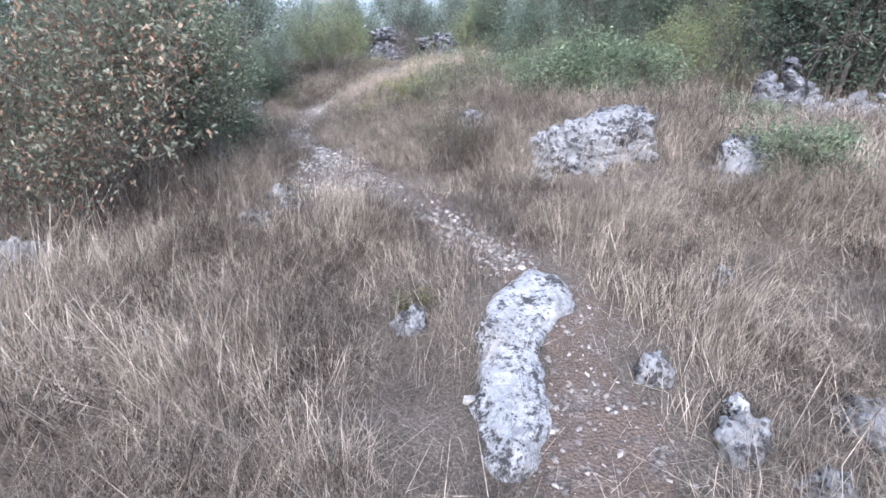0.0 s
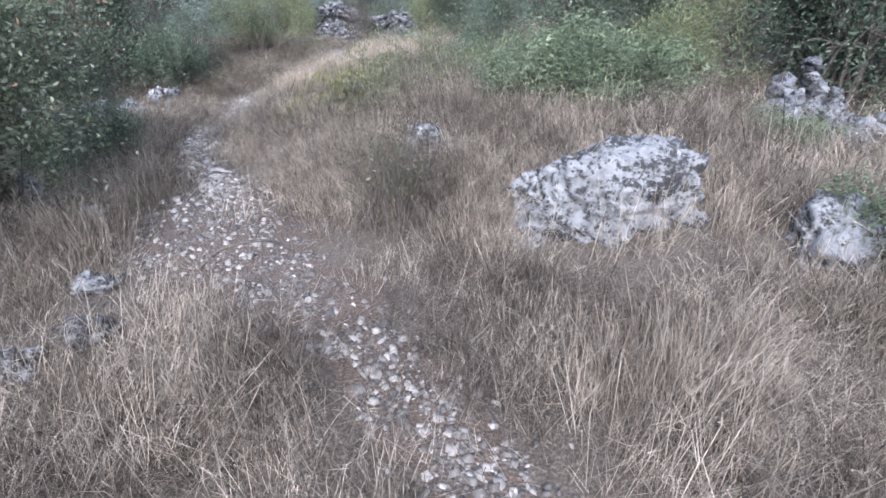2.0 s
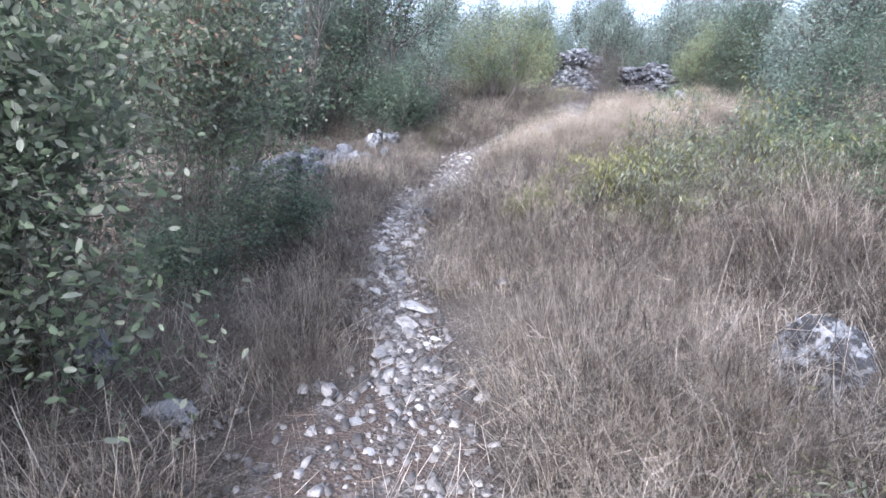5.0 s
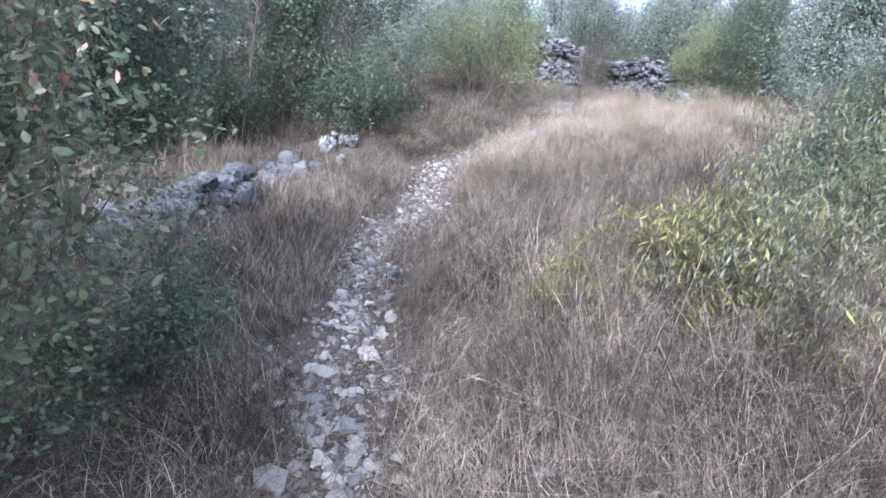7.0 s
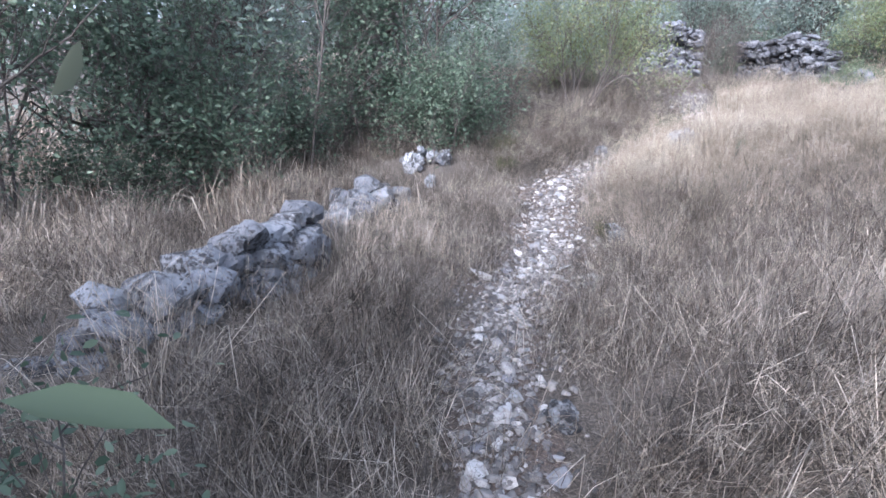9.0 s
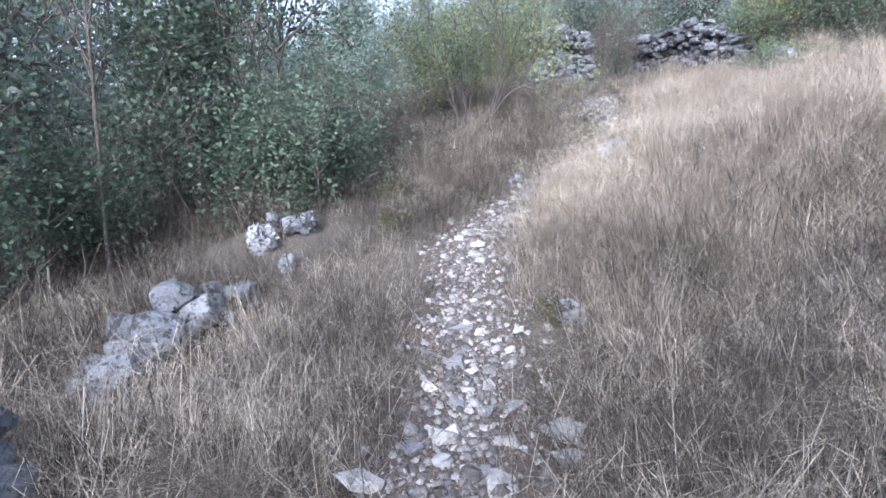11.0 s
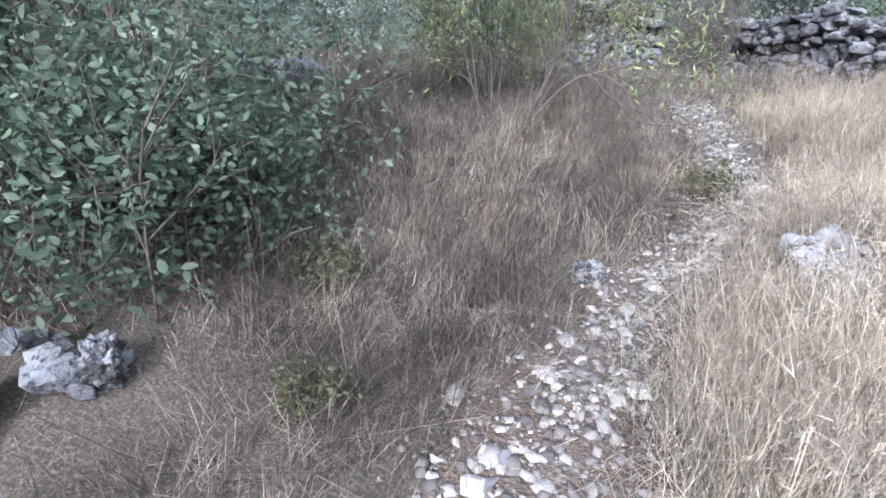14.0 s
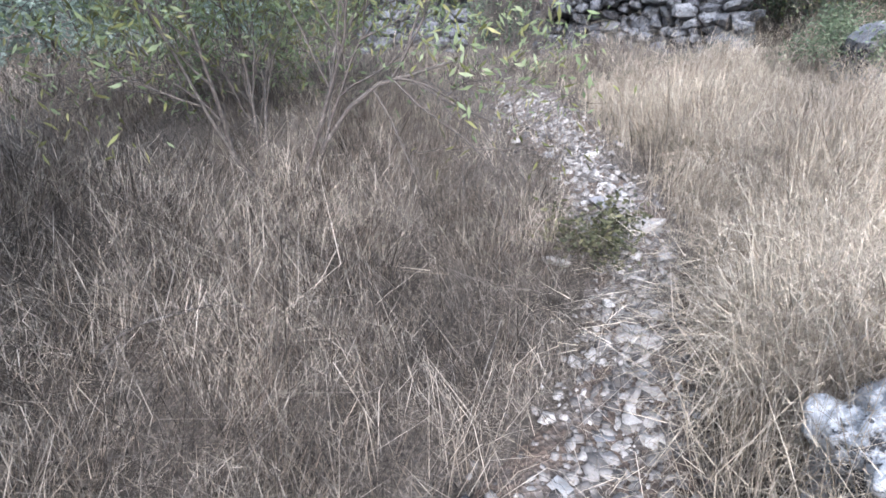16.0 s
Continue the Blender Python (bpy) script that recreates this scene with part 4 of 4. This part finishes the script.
def off_path(x, y, margin=0.05):
    d = x - route(y)
    gap = half_width(y) * 0.7 + np.where(d < 0, np.interp(y, [4.5, 5.0, 6.0, 6.6], [0, 0.5, 0.5, 0]), 0)
    bare = np.ones_like(d)
    for cx, cy, reach in CLEAR:
        bare = np.minimum(bare, np.clip((np.hypot(x - cx, y - cy) - reach) / 0.3, 0.12, 1))
    edge = margin + 0.22 * (lattice(x, y, 0.45, 5) - 0.5)
    return np.clip((np.abs(d) - gap - edge) / 0.22, 0.02, 1) * bare


def tussock(x, y):
    """How far a place is inside a tussock, 0 to 1."""
    return np.clip((0.6 * lattice(x, y, 0.55, 3) + 0.4 * lattice(x, y, 1.5, 4) - 0.28) / 0.4, 0, 1)


def near_path(x, y):
    d = np.abs(x - route(y))
    return np.clip(1.25 - d / 6.5, 0.12, 1)


def tall_weight(x, y):
    d = x - route(y)
    right = np.clip((d - 0.35) / 0.7, 0, 1)
    straw = right * np.interp(y, [12.8, 14, 18.6, 19.5], [0, 0.7, 0.7, 0])
    early = np.interp(y, [5.5, 7.5], [0.25, 0])
    left = 1 - 0.4 * np.clip((-d - 0.2) / 0.3, 0, 1) * np.interp(y, [11, 13.5], [0, 1])
    return left * off_path(x, y, 0.06) * np.clip(tussock(x, y) ** 1.4 * (0.5 + 0.4 * right + early) + 0.05 + straw, 0, 1) * near_path(x, y)


def tall_height(x, y):
    d = x - route(y)
    right = np.clip((d - 0.2) / 0.7, 0, 1)
    base = 0.3 + 0.06 * right + right * np.interp(y, [12.6, 14.2, 18.8, 20], [0, 0.2, 0.22, 0.05]) + np.clip((-d - 0.5) / 0.6, 0, 1) * np.interp(y, [2, 4, 8, 13, 15], [0.12, 0.1, 0.05, 0.0, -0.09])
    return base * (0.62 + 0.75 * tussock(x, y))


def mat_weight(x, y):
    return off_path(x, y, -0.04) * np.clip((lattice(x, y, 0.38, 8) - 0.25) / 0.35, 0.1, 1) * near_path(x, y) * (1 - 0.75 * np.clip((x - route(y) - 0.4) / 0.4, 0, 1) * np.interp(y, [14.2, 15.2, 19, 20], [0, 1, 1, 0]))


def mat_height(x, y):
    d = x - route(y)
    bank = np.clip((d - 0.4) / 0.9, 0, 1) * np.interp(y, [5, 7, 13.5, 15], [0, 0.2, 0.2, 0.05]) + np.clip((-d - 0.5) / 0.8, 0, 1) * np.interp(y, [12, 14.5], [0.03, 0.08])
    return 0.1 + 0.16 * lattice(x, y, 0.7, 9) + bank * (0.4 + 1.0 * lattice(x, y, 0.6, 10))


grass("tall_dry_grass", "tall pale straw-coloured grass in loose tussocks", 11, 6900, 42, tall_height, 0.95, 0.0013, STRAW, tall_weight, (-8, 8), (0.2, 23), 0.75, 0.08, 0.1, curl=0.16)
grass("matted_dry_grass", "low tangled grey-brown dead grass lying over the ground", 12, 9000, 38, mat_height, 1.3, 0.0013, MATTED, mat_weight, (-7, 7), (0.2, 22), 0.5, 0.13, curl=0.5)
grass("tall_straw", "dense tall golden straw beside the upper path", 14, 1900, 46, tall_height, 0.6, 0.0013, GOLD, lambda x, y: np.clip((x - route(y) - 0.3) / 0.2, 0, 1) * off_path(x, y, 0.08) * (0.35 + 0.65 * tussock(x, y)) * np.clip(1.3 - (x - route(y)) / 3, 0, 1), (-3.0, 2.0), (14.5, 19.6), 0.7, 0.07, 0.25)
grass("far_dry_grass", "pale dry grass on the far slope", 13, 1800, 30, lambda x, y: 0.45 + 0 * x, 0.5, 0.005, STRAW, lambda x, y: off_path(x, y) * np.clip((np.abs(x) - 5) / 3 + (y > 20), 0, 1), (-16, 16), (0, 34), 0.5, 0.2)


# ---- dead wood lying about ----
def stick(x, y, turn, length, r, label, arch=0.12, lift=0.0):
    g = Growth(int(abs(x * 100 + y * 10)))
    pts = [np.array((length * (k / 7 - 0.5), 0.06 * length * math.sin(k * 1.3), arch * length * math.sin(math.pi * k / 7))) for k in range(8)]
    g.tube(pts, r, r * 0.5, 6)
    g.tube([pts[4], pts[4] + (0.06, 0.1, 0.03), pts[4] + (0.09, 0.17, 0.02)], r * 0.5, r * 0.25, 5)
    me = fast_mesh("stick", np.array(g.v), np.array(g.q), np.zeros((0, 3), int), BARK)
    me.shade_smooth()
    ob = new("stick", me)
    slope = math.degrees(math.atan2(gz(x + 0.2 * math.cos(radians(turn)), y + 0.2 * math.sin(radians(turn))) - gz(x, y), 0.2))
    ob.matrix_world = pose(x, y, gz(x, y) + r + lift, 0, -slope, turn)
    return tagged(ob, label, "stick")


stick(-0.72, 5.05, 30, 0.55, 0.014, "dark crooked dead branch lying on dry grass", 0.2, 0.1)
stick(-0.55, 4.75, 110, 0.5, 0.006, "thin pale dead twig across the path")
stick(-1.9, 5.4, 160, 0.4, 0.008, "short grey dead twig on gravel")
stick(-3.7, 16.9, 20, 0.5, 0.008, "thin dead twig in dry grass", 0.15, 0.08)
